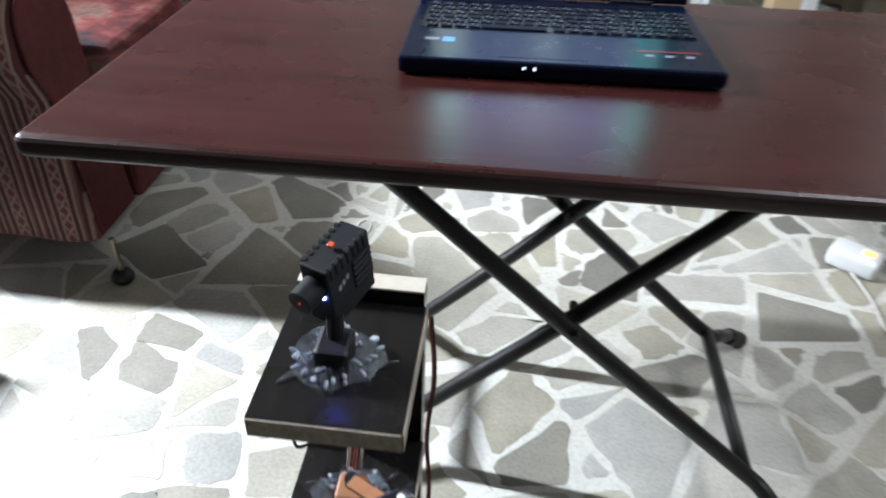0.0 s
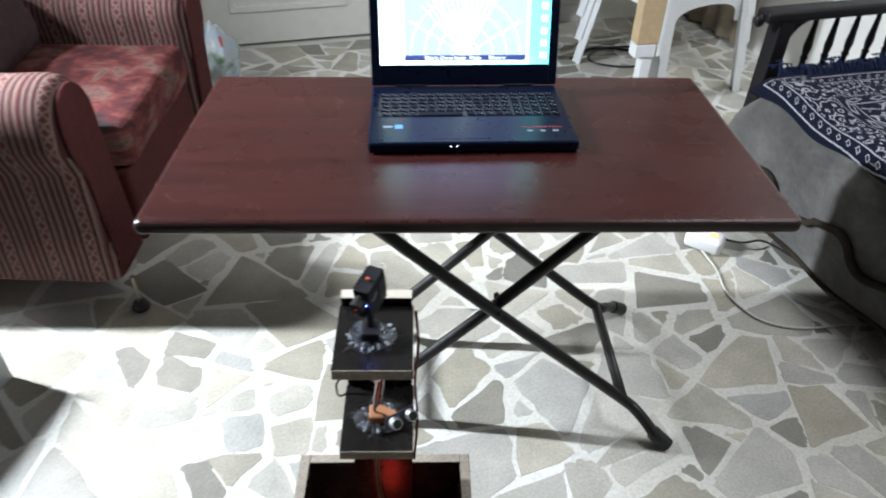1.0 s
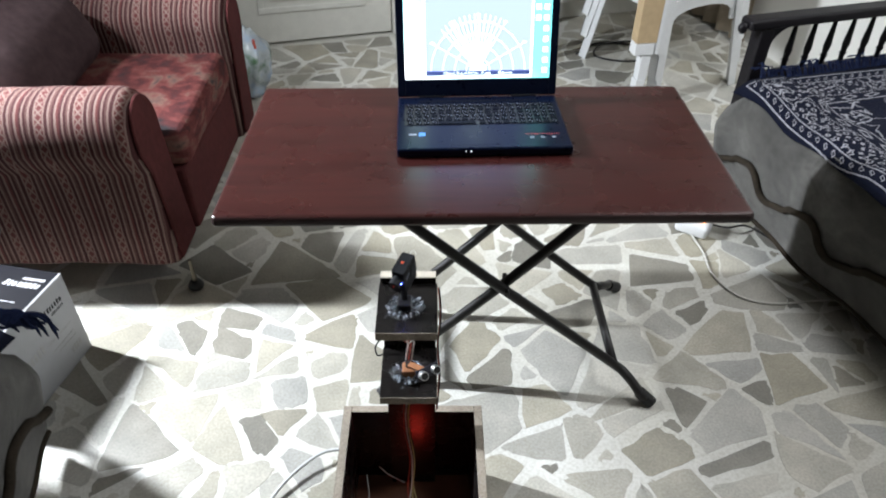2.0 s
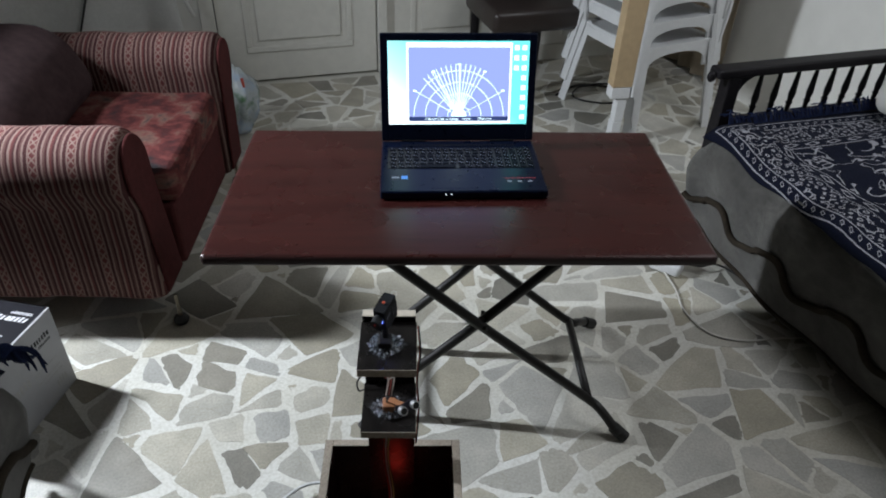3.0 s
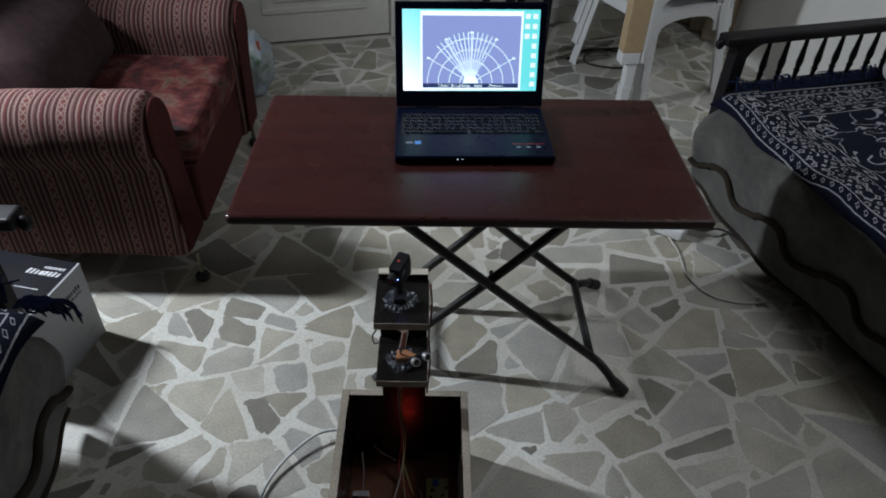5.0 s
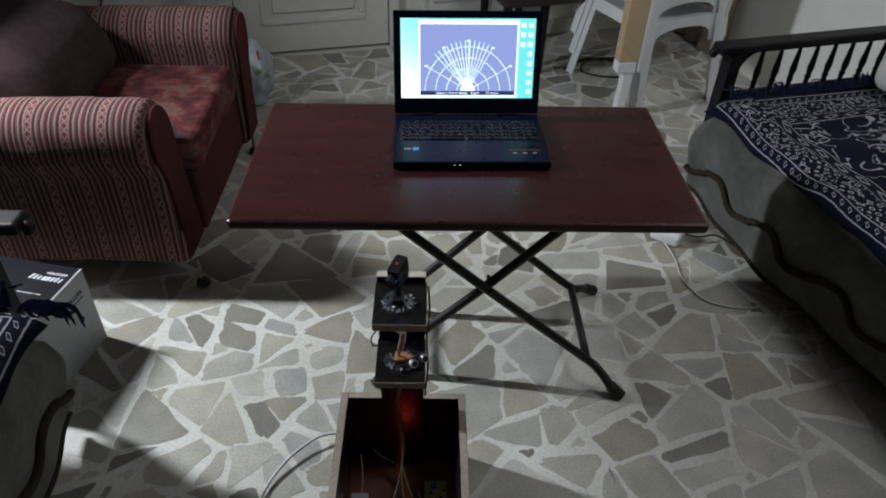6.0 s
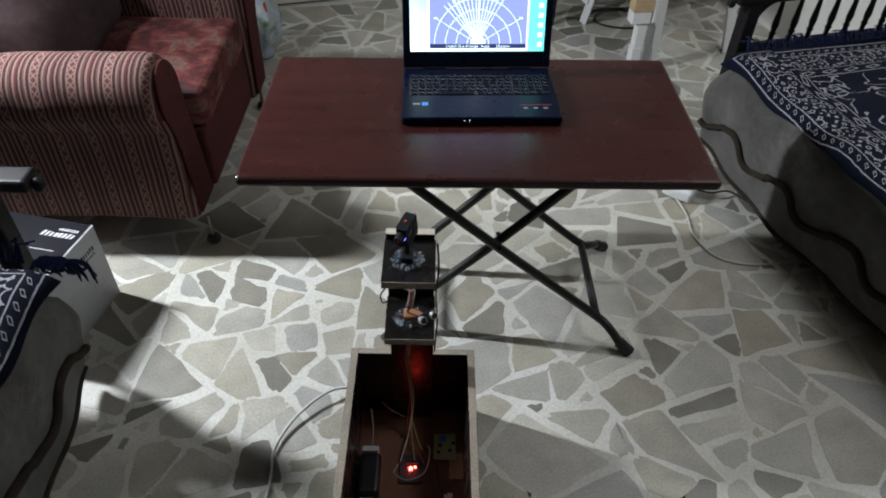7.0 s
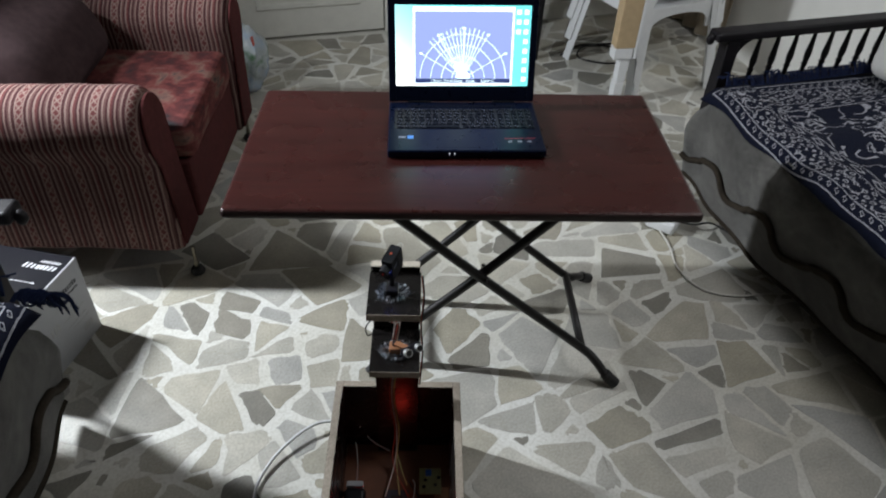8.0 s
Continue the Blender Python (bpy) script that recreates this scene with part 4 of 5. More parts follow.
# ---- armchair ----
def armchair():
    ob = thing("armchair", "worn striped armchair with a red flowered seat", "armchair")
    X0, X1 = -1.06, -0.262

    def arm(y, side, X1, lean_by):
        prof = [(-0.080, 0.11), (-0.072, 0.25), (-0.070, 0.41), (-0.090, 0.455), (-0.104, 0.49)] + [(-0.100 * math.cos(a), 0.530 + 0.095 * math.sin(a)) for a in (math.pi * k / 12 for k in range(13))] + [(0.096, 0.50), (0.090, 0.40), (0.088, 0.11)]
        nseg = 40
        bm = bmesh.new()
        rings = []
        for i in range(nseg + 1):
            t = i / nseg
            x = X0 + (X1 - X0) * t
            edge = 1.0 if i else 0.93
            past = max(0.0, (t - 0.93) / 0.07)
            edge *= 1 - 0.16 * (1 - math.sqrt(max(0.0, 1 - past ** 2)))
            ring = []
            for (py, pz) in prof:
                lean = -lean_by * (pz - 0.1) * t
                ring.append(bm.verts.new((x + lean - (0.006 if i == nseg else 0), y + py * edge * side, 0.11 + (pz - 0.11) * (1 - 0.25 * (1 - edge)) - 0.02 * (1 - t) * (pz > 0.45))))
            rings.append(ring)
        for a, b in zip(rings, rings[1:]):
            for k in range(len(prof)):
                bm.faces.new((a[k], a[(k + 1) % len(prof)], b[(k + 1) % len(prof)], b[k]))
        bm.faces.new(rings[0][::-1])
        bm.faces.new(rings[-1])
        bmesh.ops.recalc_face_normals(bm, faces=bm.faces[:])
        wrinkle(bm, 0.006, 9)
        a = part("arm", bm, STRIPES, ob, "rolled arm in woven stripes", smooth=True)
        cap = prism([(y + py * 0.80 * side, 0.12 + (pz - 0.11) * 0.945) for py, pz in prof], 0.010, "x", X1 - 0.004, 0.004)
        for v in cap.verts:
            v.co.x -= lean_by * (v.co.z - 0.1)
        part("arm_front", cap, RED_CLOTH, a, "plain dark red arm front")
    arm(0.575, 1, -0.300, 0.075)
    arm(1.315, -1, -0.270, -0.02)
    part("base", block(-1.04, -0.290, 0.665, 1.225, 0.11, 0.33, 0.012), RED_CLOTH, ob, "dark red front of the base")
    bm = block(-0.90, -0.272, 0.668, 1.222, 0.33, 0.455, 0.035, 4)
    bmesh.ops.subdivide_edges(bm, edges=bm.edges[:], cuts=3, use_grid_fill=True)
    wrinkle(bm, 0.012, 6)
    part("seat_cushion", bm, FLORAL, ob, "worn red flowered seat cushion", smooth=True)
    bm = block(-1.22, -0.93, 0.64, 1.26, 0.30, 1.20, 0.11, 5)
    bmesh.ops.subdivide_edges(bm, edges=bm.edges[:], cuts=2, use_grid_fill=True)
    for v in bm.verts:
        v.co.x -= 0.16 * (v.co.z - 0.4)
    wrinkle(bm, 0.012, 5)
    part("backrest", bm, DARK_BACK, ob, "dark padded backrest", smooth=True)
    bm = block(-0.89, -0.61, 0.69, 1.20, 0.452, 0.72, 0.105, 5)
    bmesh.ops.subdivide_edges(bm, edges=bm.edges[:], cuts=2, use_grid_fill=True)
    for v in bm.verts:
        v.co.x -= 0.50 * (v.co.z - 0.45)
    wrinkle(bm, 0.014, 5, 3.0)
    part("back_cushion", bm, DARK_CUSHION, ob, "dark plum loose back cushion", smooth=True)
    for x, y in ((-0.285, 0.51), (-0.285, 1.34), (-0.98, 0.51), (-0.98, 1.34)):
        stem = part("leg", lathe([(0.007, 0.03), (0.009, 0.045), (0.006, 0.055), (0.006, 0.112)], 10), BRASS, ob, "thin metal caster stem", m=pose(x, y, 0))
        part("caster", lathe([(0.010, 0.0), (0.021, 0.004), (0.024, 0.014), (0.018, 0.026), (0.009, 0.032)], 16), BLACK_STEEL, stem, "dark round caster", smooth=True)
    return ob


RED_CLOTH = plain("dark_red_cloth", (0.065, 0.018, 0.018), 0.92, vary=0.3, scale=14, bump=0.35, spec=0.12)
DARK_BACK = plain("dark_grey_plum_cloth", (0.065, 0.052, 0.064), 0.95, vary=0.3, scale=7, bump=0.35, spec=0.1)
DARK_CUSHION = plain("dark_plum_cloth", (0.055, 0.036, 0.038), 0.95, vary=0.4, scale=9, bump=0.35, spec=0.1)
armchair()


# ---- wooden sofas under grey plush blankets and navy coverlets ----
def day_sofa(m, s, length, group_label, px, y0, tassels=False):
    """x runs in from the front edge, s * y along the seat away from the end arm."""
    ob = thing("day_sofa", group_label, "sofa", m, group="wooden sofas")
    part("seat_base", block(0.06, 0.82, min(s * (y0 + 0.06), s * length), max(s * (y0 + 0.06), s * length), 0.12, 0.40, 0.01), DARK_WOOD, ob, "dark wooden seat frame")
    for x, y in ((0.11, y0 + 0.10), (0.78, y0 + 0.10), (0.11, length - 0.03), (0.78, length - 0.03)):
        part("leg", tube([(x, s * y, 0.0), (x, s * y, 0.125)], [0.022, 0.03], 10), DARK_WOOD, ob)
    a = part("end_arm", block(-0.004, 0.84, -0.032, 0.032, 0.598, 0.632, 0.010, 3), DARK_WOOD, ob, "dark wooden arm rail", m=pose(0, -s * 0.0, 0))
    bm = tube(smooth_path([(-0.002, 0, 0.602), (-0.010, 0, 0.609), (-0.015, 0, 0.602), (-0.008, 0, 0.592)], 4), 0.013, 10)
    part("scroll", bm, DARK_WOOD, a, smooth=True)
    bm = block(px, px + 0.05, -0.026, 0.026, 0.30, 0.598, 0.006)
    part("post", bm, DARK_WOOD, a, "square dark wooden post")
    px += 0.05
    arch = prism([(px, 0.598)] + [(px + 0.085 * (1 - math.cos(t)), 0.598 - 0.085 * (1 - math.sin(t))) for t in (math.pi / 2 * k / 8 for k in range(9))], 0.03, "y", -0.015)
    part("bracket", arch, DARK_WOOD, a)
    part("lower_rail", block(px + 0.001, 0.82, -0.018, 0.018, 0.40, 0.44, 0.005), DARK_WOOD, a)
    spin = mesh_of(lathe([(0.008, 0.0), (0.009, 0.03), (0.0125, 0.035), (0.008, 0.042), (0.010, 0.05), (0.0125, 0.068), (0.0095, 0.105), (0.006, 0.162)], 10), DARK_WOOD, True)
    for i in range(8):
        again("spindle", spin, a, pose(px + 0.098 + i * 0.077, 0, 0.438))
    part("post", block(0.79, 0.84, -0.026, 0.026, 0.0, 0.597, 0.006), DARK_WOOD, a)
    part("back_rail", block(0.80, 0.84, min(s * 0.03, s * length), max(s * 0.03, s * length), 0.66, 0.72, 0.01), DARK_WOOD, ob)

    # blanket: over the seat and down to the floor with waving hem
    def hang(y, v):
        fold = 0.014 * math.sin(y * 7.0 + 1.0) + 0.007 * math.sin(y * 19.0)
        x = -0.012 - 0.050 * math.sin(min(1.0, v * 3.2) * math.pi / 2) + 0.050 * v + fold * v + 0.022 * math.exp(-((y - y0) / 0.16) ** 2)
        top = 0.435 - 0.10 * math.exp(-((y - y0) / 0.07) ** 2)
        z = top - v * (top - 0.060)
        return x, z

    def blanket(u, v):
        y = y0 + (length - 0.005 - y0) * u
        if v < 0.4:
            t = v / 0.4
            y = max(y, y0 + 0.085)
            return (0.80 - 0.78 * t, s * y, 0.432 + 0.010 * math.sin(7 * y + 9 * t) * math.sin(math.pi * t) + 0.006)
        x, z = hang(y, (v - 0.4) / 0.6)
        return (x, s * y, z)
    bm = grid_sheet(120, 44, blanket, 0.006)
    part("blanket", bm, PLUSH, ob, "grey plush blanket hanging to the floor", smooth=True)
    # end of the blanket tucked round the corner
    hem, band = [], []
    for i in range(131):
        y = y0 + (length - 0.015 - y0) * i / 130
        x, z = hang(y, 0.985)
        hem.append((x - 0.002, s * y, z + 0.004))
        w = math.sin(y * 21.0)
        vv = 0.60 + 0.085 * math.copysign(abs(w) ** 0.6, w) + 0.02 * math.sin(y * 42.0)
        x, z = hang(y, vv)
        band.append((x - 0.008, s * y, z))
    part("hem", tube(hem, 0.008, 8), BROWN_TRIM, ob, "dark brown hem", smooth=True)
    part("waved_trim", tube(band, 0.0110, 8), BROWN_TRIM, ob, "dark brown waved velvet trim", smooth=True)

    def cover(u, v):
        y = max(0.095, y0 + 0.05) + (length - 0.14) * u
        x = 0.80 - (0.845 + 0.010 * math.sin(8.0 * y + 1.0) + 0.006 * math.sin(21.0 * y)) * v
        droop = 0.0
        if v > 0.93:
            droop = 0.035 * ((v - 0.93) / 0.07) ** 1.5
        ripple = 0.006 * math.sin(11 * y + 5 * x) + 0.004 * math.sin(31 * y) + (0.016 * max(0.0, math.sin(7.5 * y + 0.3)) ** 6 * (v > 0.8))
        return (x, s * y, 0.456 + ripple - droop)
    part("coverlet", grid_sheet(110, 46, cover, 0.004), COVERLET, ob, "navy coverlet with cream scroll borders", smooth=True)
    rnd = random.Random(11)
    bm = bmesh.new()
    for i in range(130):
        x = 0.03 + 0.76 * i / 130 + rnd.uniform(-0.003, 0.003)
        h = rnd.uniform(0.005, 0.024) + 0.026 * max(0.0, math.sin(x * 34.0)) ** 4
        tube([(x, s * 0.100, 0.460), (x + rnd.uniform(-0.01, 0.01), s * rnd.uniform(0.07, 0.085), 0.466 + h), (x + rnd.uniform(-0.02, 0.02), s * rnd.uniform(0.045, 0.07), 0.452 + h)], 0.0024, 4, bm)
    tagged(part("fringe", bm, NAVY_FRINGE, ob, "dark blue tangled fringe"), kind="stuff")
    if tassels:
        bm = bmesh.new()
        for i in range(26):
            x, far = -0.040 + rnd.uniform(-0.008, 0.06), rnd.uniform(0.3, 1.0)
            start = Vector((x, s * rnd.uniform(0.098, 0.112), 0.452))
            tube(smooth_path([start, start + Vector((-0.018 * far, -s * 0.022, 0.008)), start + Vector((-0.040 * far, -s * 0.042 * far, -0.022)), start + Vector((-0.048 * far, -s * rnd.uniform(0.03, 0.06), -0.03 - 0.05 * far))], 4), [0.0032] * 12 + [0.0012], 5, bm)
        tagged(part("tassels", bm, NAVY_FRINGE, ob, "dark blue tassels at the corner"), kind="stuff")
    return ob


SOFA_R = pose(1.425, 1.075, 0, 0, 0, 15.5)
day_sofa(SOFA_R, -1, 2.1, "dark wooden sofa under a navy coverlet and grey plush blanket", 0.045, 0.012)
SOFA_L = pose(-0.440, 0.015, 0, 0, 0, 180)
day_sofa(SOFA_L, 1, 1.9, "dark wooden sofa with navy coverlet beside a carton", 0.10, 0.080, True)
bm = block(0.57, 0.77, -0.50, -0.10, 0.470, 0.655, 0.07, 5)
bmesh.ops.subdivide_edges(bm, edges=bm.edges[:], cuts=2, use_grid_fill=True)
wrinkle(bm, 0.012, 8)
tagged(part("pillow", bm, PILLOW, None, smooth=True, m=SOFA_R), "pale cloth pillow propped on the sofa", "pillow")


# ---- printer carton ----
def carton():
    ob = thing("carton", "black and white printed carton standing on the floor", "box", pose(-0.512, 0.272, 0, 0, 0, -12))
    W, D, H = 0.36, 0.25, 0.265
    body = part("body", block(-W, 0, -D, 0, 0, H - 0.003, 0.002), CARD_WHITE, ob, "white carton sides")
    part("top", block(-W - 0.0005, -0.0065, -D - 0.0005, 0.0005, H - 0.003, H, 0.001), CARD_BLACK, ob, "glossy black printed top")
    part("top_edge", block(-0.006, 0.0005, -D - 0.0005, 0.0005, H - 0.003, H, 0.001), CARD_WHITE, ob)
    # rows of unreadable print on the top and on the side
    rnd = random.Random(8)
    for x0, y0, count, step, high in ((-0.118, -0.066, 8, 0.0125, 0.019), (-0.080, -0.040, 8, 0.0075, 0.010), (-0.112, -0.121, 12, 0.006, 0.004)):
        for k in range(count):
            w = step * rnd.uniform(0.45, 0.8)
            bm = block(x0 + k * step, x0 + k * step + w, y0, y0 + high * rnd.uniform(0.75, 1.0), H, H + 0.0004)
            for v in bm.verts:
                v.co.x += 0.25 * (v.co.y - y0)
            part("printed_bar", bm, WHITE_PRINT, ob, "white printed bar")
    for y0, z0, count, step, high, mt in ((-0.105, 0.203, 8, 0.0095, 0.016, CARD_BLACK), (-0.078, 0.188, 8, 0.006, 0.008, CARD_BLACK), (-0.20, 0.12, 5, 0.013, 0.028, GREY_WIRE), (-0.12, 0.125, 11, 0.008, 0.005, GREY_WIRE),
                                          (-0.12, 0.097, 11, 0.008, 0.004, GREY_WIRE), (-0.10, 0.082, 9, 0.008, 0.004, GREY_WIRE), (-0.065, 0.04, 4, 0.010, 0.022, GREY_WIRE)):
        for k in range(count):
            w = step * rnd.uniform(0.5, 0.85)
            part("printed_bar", block(0, 0.0005, y0 + k * step, y0 + k * step + w, z0, z0 + high * rnd.uniform(0.75, 1.0)), mt, ob, "grey printed bar")
    return ob


carton()


# ---- white plastic chairs, stacked ----
def plastic_chair(m):
    ob = thing("plastic_chair", "white moulded plastic chair in a stack", "chair", m, group="stacked plastic chairs")
    bm = grid_sheet(14, 14, lambda u, v: (-0.21 + 0.42 * u, -0.22 + 0.42 * v, 0.425 - 0.014 * math.sin(math.pi * u) - 0.012 * v + (0.018 * (v - 0.9) / 0.1 if v > 0.9 else 0)), 0.012)
    part("seat", bm, WHITE_PLASTIC, ob, smooth=True)
    for sx in (-1, 1):
        for y0, y1 in ((-0.20, -0.255), (0.18, 0.265)):
            leg = bmesh.new()
            lo, hi = Vector((sx * 0.240, y1, 0.0)), Vector((sx * 0.205, y0, 0.425))
            for a, b in (((0.0, -0.026), (0.006, 0.026)), ((-0.036 * sx, -0.026 if y0 < 0 else 0.020), (0.0, -0.020 if y0 < 0 else 0.026))):
                x0, x1 = sorted((a[0], b[0]))
                vs = [leg.verts.new(base + Vector((dx, dy, 0))) for base in (lo, hi) for dx, dy in ((x0, a[1]), (x1, a[1]), (x1, b[1]), (x0, b[1]))]
                for q in ((0, 1, 2, 3), (7, 6, 5, 4), (0, 4, 5, 1), (1, 5, 6, 2), (2, 6, 7, 3), (3, 7, 4, 0)):
                    leg.faces.new([vs[i] for i in q])
            bmesh.ops.recalc_face_normals(leg, faces=leg.faces[:])
            part("leg", leg, WHITE_PLASTIC, ob)
        part("apron", block(sx * 0.205 - 0.006, sx * 0.205 + 0.006, -0.20, 0.19, 0.36, 0.42, 0.004), WHITE_PLASTIC, ob)
        part("arm", tube(smooth_path([(sx * 0.235, -0.215, 0.40), (sx * 0.262, -0.20, 0.60), (sx * 0.272, -0.10, 0.645), (sx * 0.265, 0.10, 0.650), (sx * 0.235, 0.25, 0.70)], 6), 0.026, 10, flat=0.45), WHITE_PLASTIC, ob, smooth=True)
    arch = [(-0.20, 0.422), (-0.20, 0.300)] + [(-0.165 * math.cos(math.pi * k / 10), 0.300 + 0.085 * math.sin(math.pi * k / 10) ** 0.5) for k in range(11)] + [(0.20, 0.300), (0.20, 0.422)]
    part("apron", prism(arch, 0.010, "y", -0.222), WHITE_PLASTIC, ob)
    for i in range(5):
        part("back_slat", tube(smooth_path([(-0.13 + 0.065 * i, 0.20, 0.42), (-0.135 + 0.0675 * i, 0.235, 0.60), (-0.14 + 0.07 * i, 0.275, 0.80)], 5), 0.019, 8, flat=0.35), WHITE_PLASTIC, ob, smooth=True)
    part("back_rail", tube(smooth_path([(-0.215, 0.19, 0.43), (-0.222, 0.24, 0.68), (-0.15, 0.275, 0.815), (0.0, 0.285, 0.845), (0.15, 0.275, 0.815), (0.222, 0.24, 0.68), (0.215, 0.19, 0.43)], 6), 0.024, 10, flat=0.5), WHITE_PLASTIC, ob, smooth=True)
    return ob


STACK = pose(1.50, 2.08, 0, 0, 0, 25)
first = plastic_chair(STACK)
for k in range(1, 4):
    copy_thing(first, STACK @ pose(0, 0.012 * k, 0.105 * k))
tagged(part("floor_cable", wire([(1.15, 2.25, 0.005), (1.28, 2.38, 0.006), (1.45, 2.36, 0.006), (1.52, 2.22, 0.006), (1.38, 2.16, 0.006), (1.24, 2.22, 0.008), (1.30, 2.36, 0.010), (1.50, 2.40, 0.008), (1.62, 2.32, 0.005)], 0.005, 8, 6), BLACK_WIRE, smooth=True),
       "black cable lying in loops under the chairs", "cable")

# tall narrow carton standing before the stack
st = thing("tall_carton", "tall narrow brown carton with a white plastic end", "box", pose(1.315, 1.735, 0, 0, 0, 8))
part("body", block(-0.045, 0.045, -0.03, 0.03, 0.285, 0.82, 0.003), CARD_TAN, st)
part("white_side", block(0.0455, 0.062, -0.03, 0.03, 0.235, 0.82, 0.003), WHITE_PLASTIC, st, "white plastic strip along the side")
bm = block(-0.045, 0.040, -0.03, 0.03, 0.232, 0.284, 0.004)
add_block(bm, -0.012, 0.030, -0.026, 0.026, 0.0, 0.118, bevel=0.003)
add_block(bm, -0.008, 0.034, -0.024, 0.024, 0.1185, 0.2315, bevel=0.003)
part("end_piece", bm, WHITE_PLASTIC, st, "white plastic foot")


# ---- dark chair behind the laptop ----
def dark_chair():
    ob = thing("dark_chair", "dark brown padded chair by the door", "chair", pose(0.95, 2.36, 0, 0, 0, 15.5))
    part("seat", block(-0.23, 0.23, -0.22, 0.22, 0.36, 0.47, 0.03, 4), BLACK_LEATHER, ob, "dark padded seat", smooth=True)
    for x in (-0.19, 0.01):
        for y in (-0.17, 0.17):
            part("leg", tube([(x, y, 0.0), (x * 0.97, y * 0.97, 0.37)], [0.018, 0.024], 10), DARK_WOOD, ob)
    part("backrest", block(-0.22, 0.22, 0.18, 0.24, 0.50, 0.92, 0.025, 3), BLACK_LEATHER, ob, "dark padded backrest")
    for x in (-0.19, 0.19):
        part("back_post", block(x - 0.018, x + 0.018, 0.20, 0.235, 0.45, 0.51, 0.004), DARK_WOOD, ob)
    return ob


dark_chair()

# ---- plastic bag beside the armchair ----
bm = bmesh.new()
bmesh.ops.create_icosphere(bm, subdivisions=4, radius=1.0)
for v in bm.verts:
    n = noise.noise(v.co * 2.3) * 0.25 + noise.noise(v.co * 6.0) * 0.12
    v.co = Vector((v.co.x * 0.085 * (1 + n), v.co.y * 0.10 * (1 + n), 0.0)) + Vector((0, 0, max(0.004, 0.15 + v.co.z * 0.16 * (1 + 0.5 * n))))
    if v.co.z > 0.22:
        k = 1 - (v.co.z - 0.22) / 0.16
        v.co.x *= max(0.25, k)
        v.co.y *= max(0.25, k)
bag = tagged(part("plastic_bag", bm, CLEAR_BAG, None, smooth=True, m=pose(-0.36, 1.80, 0)), "filled pale blue and green plastic bag on the floor", "bag")
part("red_print", block(-0.005, 0.005, -0.008, 0.008, 0, 0.04, 0.002), RED_WIRE, bag, "red print stripe", m=pose(0.045, -0.055, 0.235, -20, 0, 30))

# ---- power strip with orange light, and its cable ----
ps = thing("power_adaptor", "white mains adaptor with an orange light on the floor", "adaptor", pose(1.315, 0.80, 0, 0, 0, -35))
part("body", block(-0.055, 0.055, -0.035, 0.035, 0, 0.05, 0.014, 4), WHITE_PLASTIC, ps, smooth=True)
part("switch_light", block(0.012, 0.034, -0.010, 0.006, 0.0495, 0.054, 0.002), LED_ORANGE, ps, "glowing orange rocker switch")
tagged(part("white_cable", wire([(1.30, 0.765, 0.01), (1.315, 0.68, 0.005), (1.312, 0.57, 0.005), (1.36, 0.47, 0.005), (1.46, 0.435, 0.005), (1.60, 0.45, 0.005), (1.72, 0.45, 0.005)], 0.0035, 8, 6), WHITE_WIRE, smooth=True),
       "white cable running under the sofa", "cable")
tagged(part("black_cable", wire([(1.36, 0.83, 0.012), (1.42, 0.78, 0.03), (1.50, 0.80, 0.02), (1.58, 0.72, 0.006)], 0.0035, 8, 6), BLACK_WIRE, smooth=True),
       "short black cable beside the adaptor", "cable")


# ---- crazy paving, last ----
def clip(poly, n, lim):
    """What of a convex polygon lies below lim along n."""
    out = []
    for a, b in zip(poly, poly[1:] + poly[:1]):
        da, db = np.dot(a, n) - lim, np.dot(b, n) - lim
        if da <= 0:
            out.append(a)
        if da * db < 0:
            out.append(a + (b - a) * da / (da - db))
    return out


def poly_area(poly):
    return 0.5 * abs(sum(a[0] * b[1] - a[1] * b[0] for a, b in zip(poly, poly[1:] + poly[:1])))


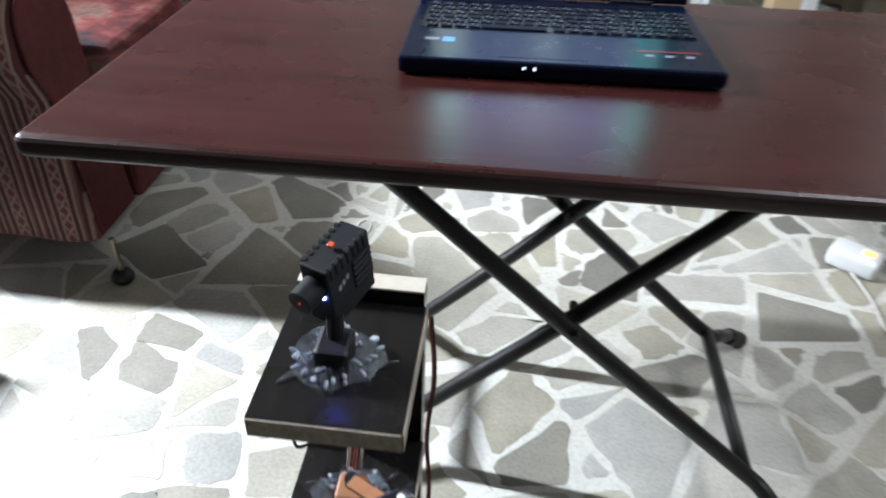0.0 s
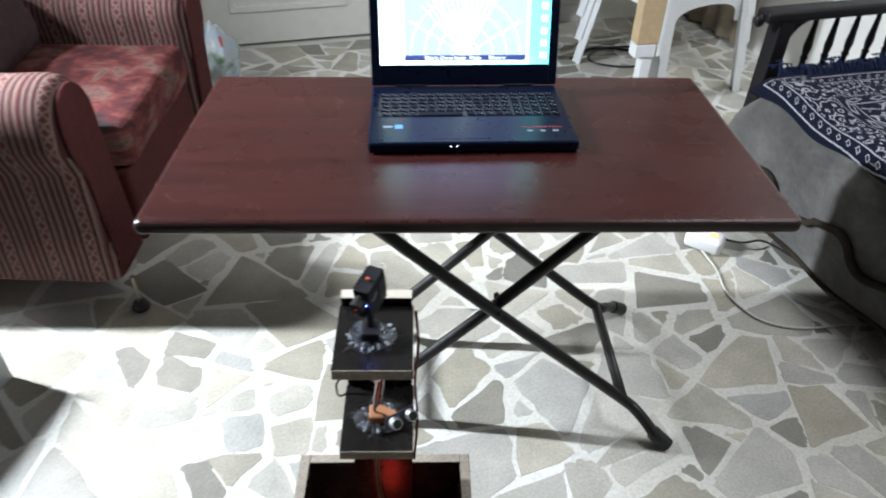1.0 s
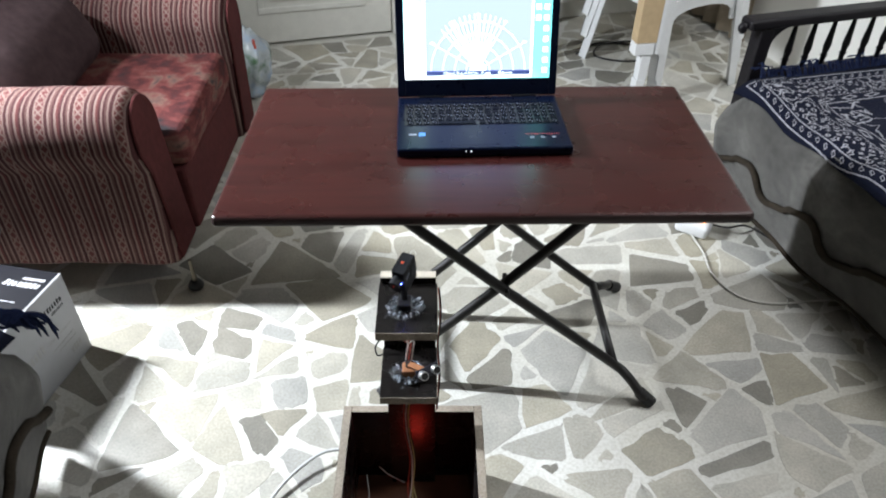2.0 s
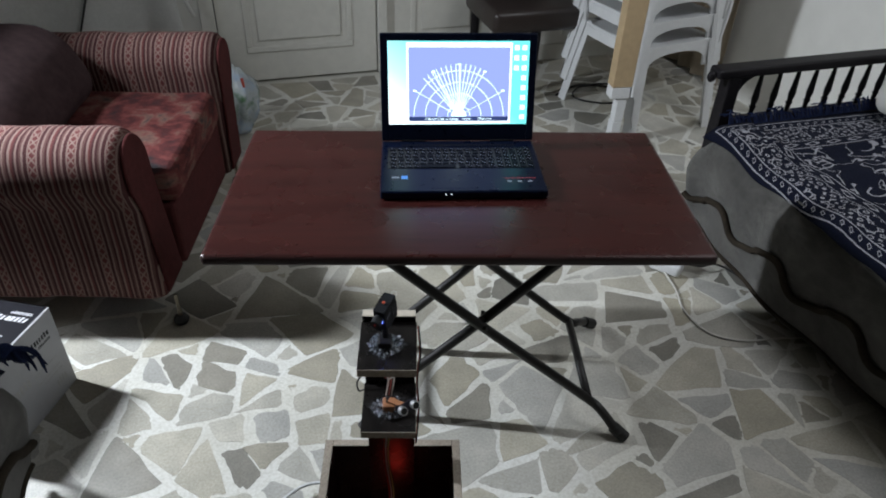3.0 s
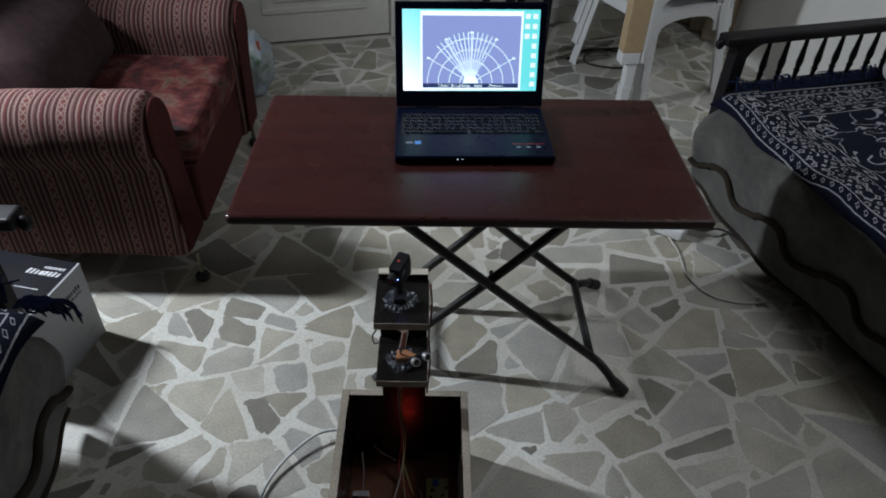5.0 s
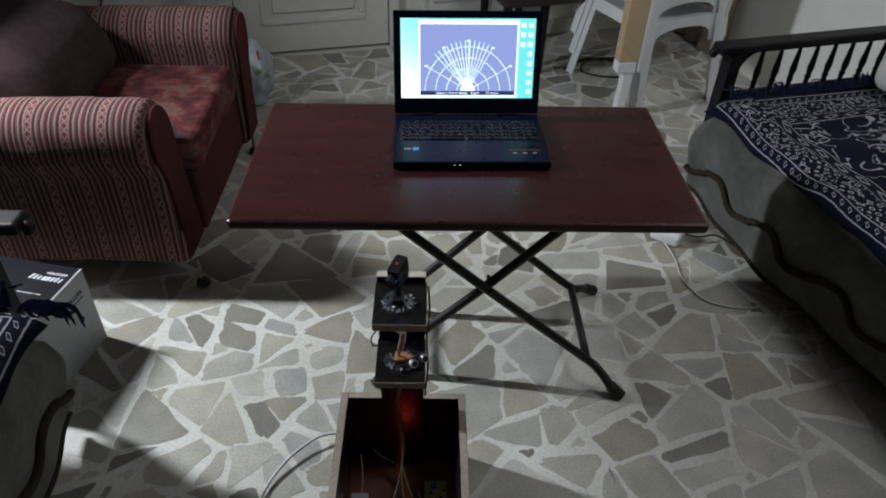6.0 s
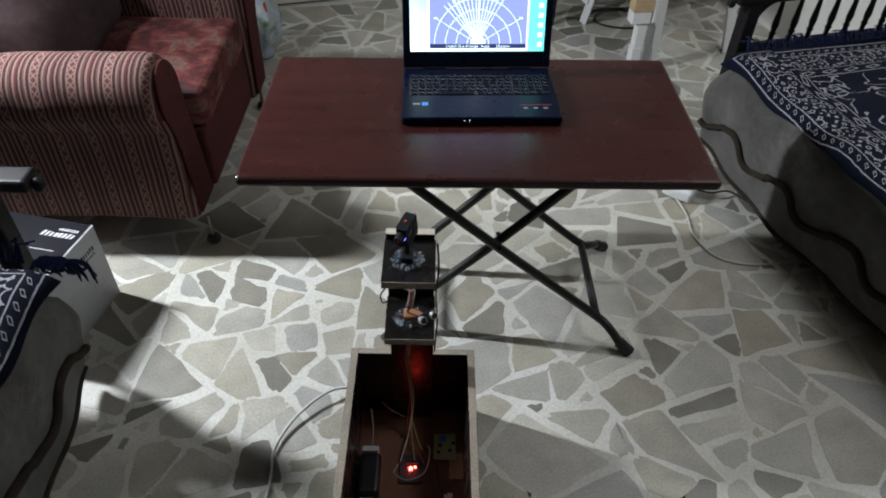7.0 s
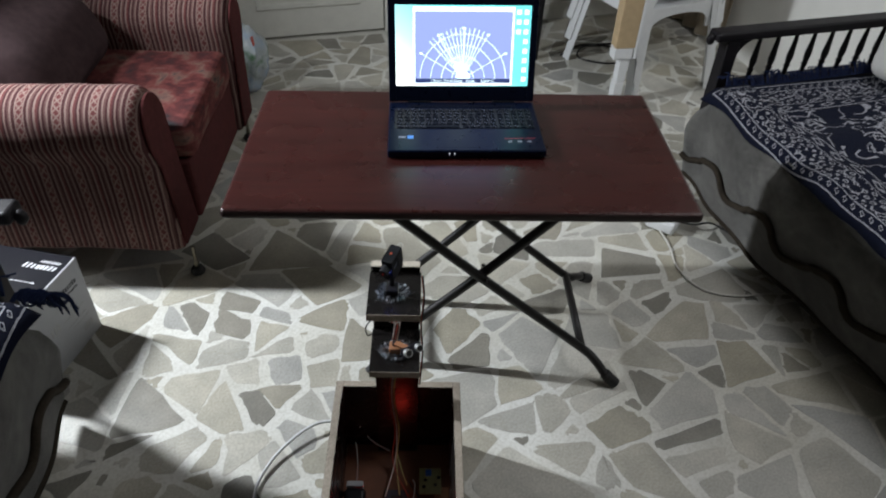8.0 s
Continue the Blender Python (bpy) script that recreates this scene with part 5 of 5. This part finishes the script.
def paving():
    rnd = np.random.RandomState(23)
    seeds = []
    for _ in range(6000):
        p = np.array([rnd.uniform(LEFT, RIGHT), rnd.uniform(FRONT, 0.0)])
        if not seeds or np.min(np.sum((np.array(seeds) - p) ** 2, axis=1)) > 0.30 ** 2:
            seeds.append(p)
    pts = np.array(seeds)
    todo, cells = [], []
    for i, c in enumerate(pts):
        d = np.sum((pts - c) ** 2, axis=1)
        poly = [np.array(q) for q in ((LEFT + 0.01, FRONT + 0.01), (RIGHT - 0.01, FRONT + 0.01), (RIGHT - 0.01, -0.01), (LEFT + 0.01, -0.01))]
        for j in np.argsort(d)[1:22]:
            n = (pts[j] - c) / math.sqrt(d[j])
            poly = clip(poly, n, np.dot(c, n) + math.sqrt(d[j]) / 2)
        todo.append(poly)
    # break each slab across its long side until the pieces are small enough
    while todo:
        poly = todo.pop()
        if len(poly) < 3:
            continue
        mid = sum(poly) / len(poly)
        if poly_area(poly) < 0.012 + 0.038 * rnd.rand() ** 1.4:
            far_corner = max(range(len(poly)), key=lambda k: np.linalg.norm(poly[k] - mid))
            if rnd.rand() < 0.55 and poly_area(poly) > 0.013:
                n = poly[far_corner] - mid
                r = np.linalg.norm(n)
                a = math.atan2(n[1], n[0]) + rnd.normal() * 0.25
                n = np.array((math.cos(a), math.sin(a)))
                lim = np.dot(mid, n) + r * rnd.uniform(0.40, 0.58)
                cells += [clip(poly, n, lim), clip(poly, -n, -lim)]
            else:
                cells.append(poly)
            continue
        pq = np.array(poly) - mid
        w, v = np.linalg.eigh(pq.T @ pq)
        a = math.atan2(v[1, 1], v[0, 1]) + rnd.normal() * 0.38
        n = np.array((math.cos(a), math.sin(a)))
        lim = np.dot(mid, n) + rnd.normal() * 0.02
        todo += [clip(poly, n, lim), clip(poly, -n, -lim)]
    stones = []
    for poly in cells:
        if len(poly) < 3 or poly_area(poly) < 0.0012:
            continue
        c = sum(poly) / len(poly)
        shape = list(poly)
        for a, b in zip(poly, poly[1:] + poly[:1]):
            e = np.linalg.norm(b - a)
            if e < 1e-5:
                continue
            n = np.array((b[1] - a[1], a[0] - b[0])) / e
            t = rnd.normal() * 0.075
            n = np.array((n[0] * math.cos(t) - n[1] * math.sin(t), n[0] * math.sin(t) + n[1] * math.cos(t)))
            shape = clip(shape, n, np.dot((a + b) / 2, n) - 0.0165 + 0.0175 * rnd.rand() ** 1.3)
            if len(shape) < 3:
                break
        if len(shape) >= 3 and poly_area(shape) > 0.0003:
            stones.append((c, shape))
    middle = np.array((1.0, -1.75))
    stones.sort(key=lambda q: float(np.max(np.abs((q[0] - middle) / (1.0, 1.25)))))
    far = bmesh.new()
    for rank, (c, poly) in enumerate(stones):
        ring = []
        for a, b in zip(poly, poly[1:] + poly[:1]):
            e = np.linalg.norm(b - a)
            if e < 0.008:
                ring.append((a + b) / 2)
                continue
            nrm = np.array((a[1] - b[1], b[0] - a[0])) / e
            k = min(0.25, rnd.uniform(0.003, 0.014) / e)
            for t in (k, 0.36, 0.66, 1 - k):
                ring.append(a + (b - a) * t + nrm * rnd.normal() * 0.0028)
        bm = bmesh.new() if rank < 295 else far
        top = [bm.verts.new((q[0], q[1], 0.0)) for q in ring]
        low = [bm.verts.new((q[0] + (q[0] - c[0]) * 0.012, q[1] + (q[1] - c[1]) * 0.012, -0.0025)) for q in ring]
        bm.faces.new(top)
        for k in range(len(ring)):
            bm.faces.new((low[k], low[(k + 1) % len(ring)], top[(k + 1) % len(ring)], top[k]))
        if rank < 295:
            part("stone", bm, STONE, floor)
    tagged(part("outer_stones", far, STONE, floor), kind="stuff")


paving()
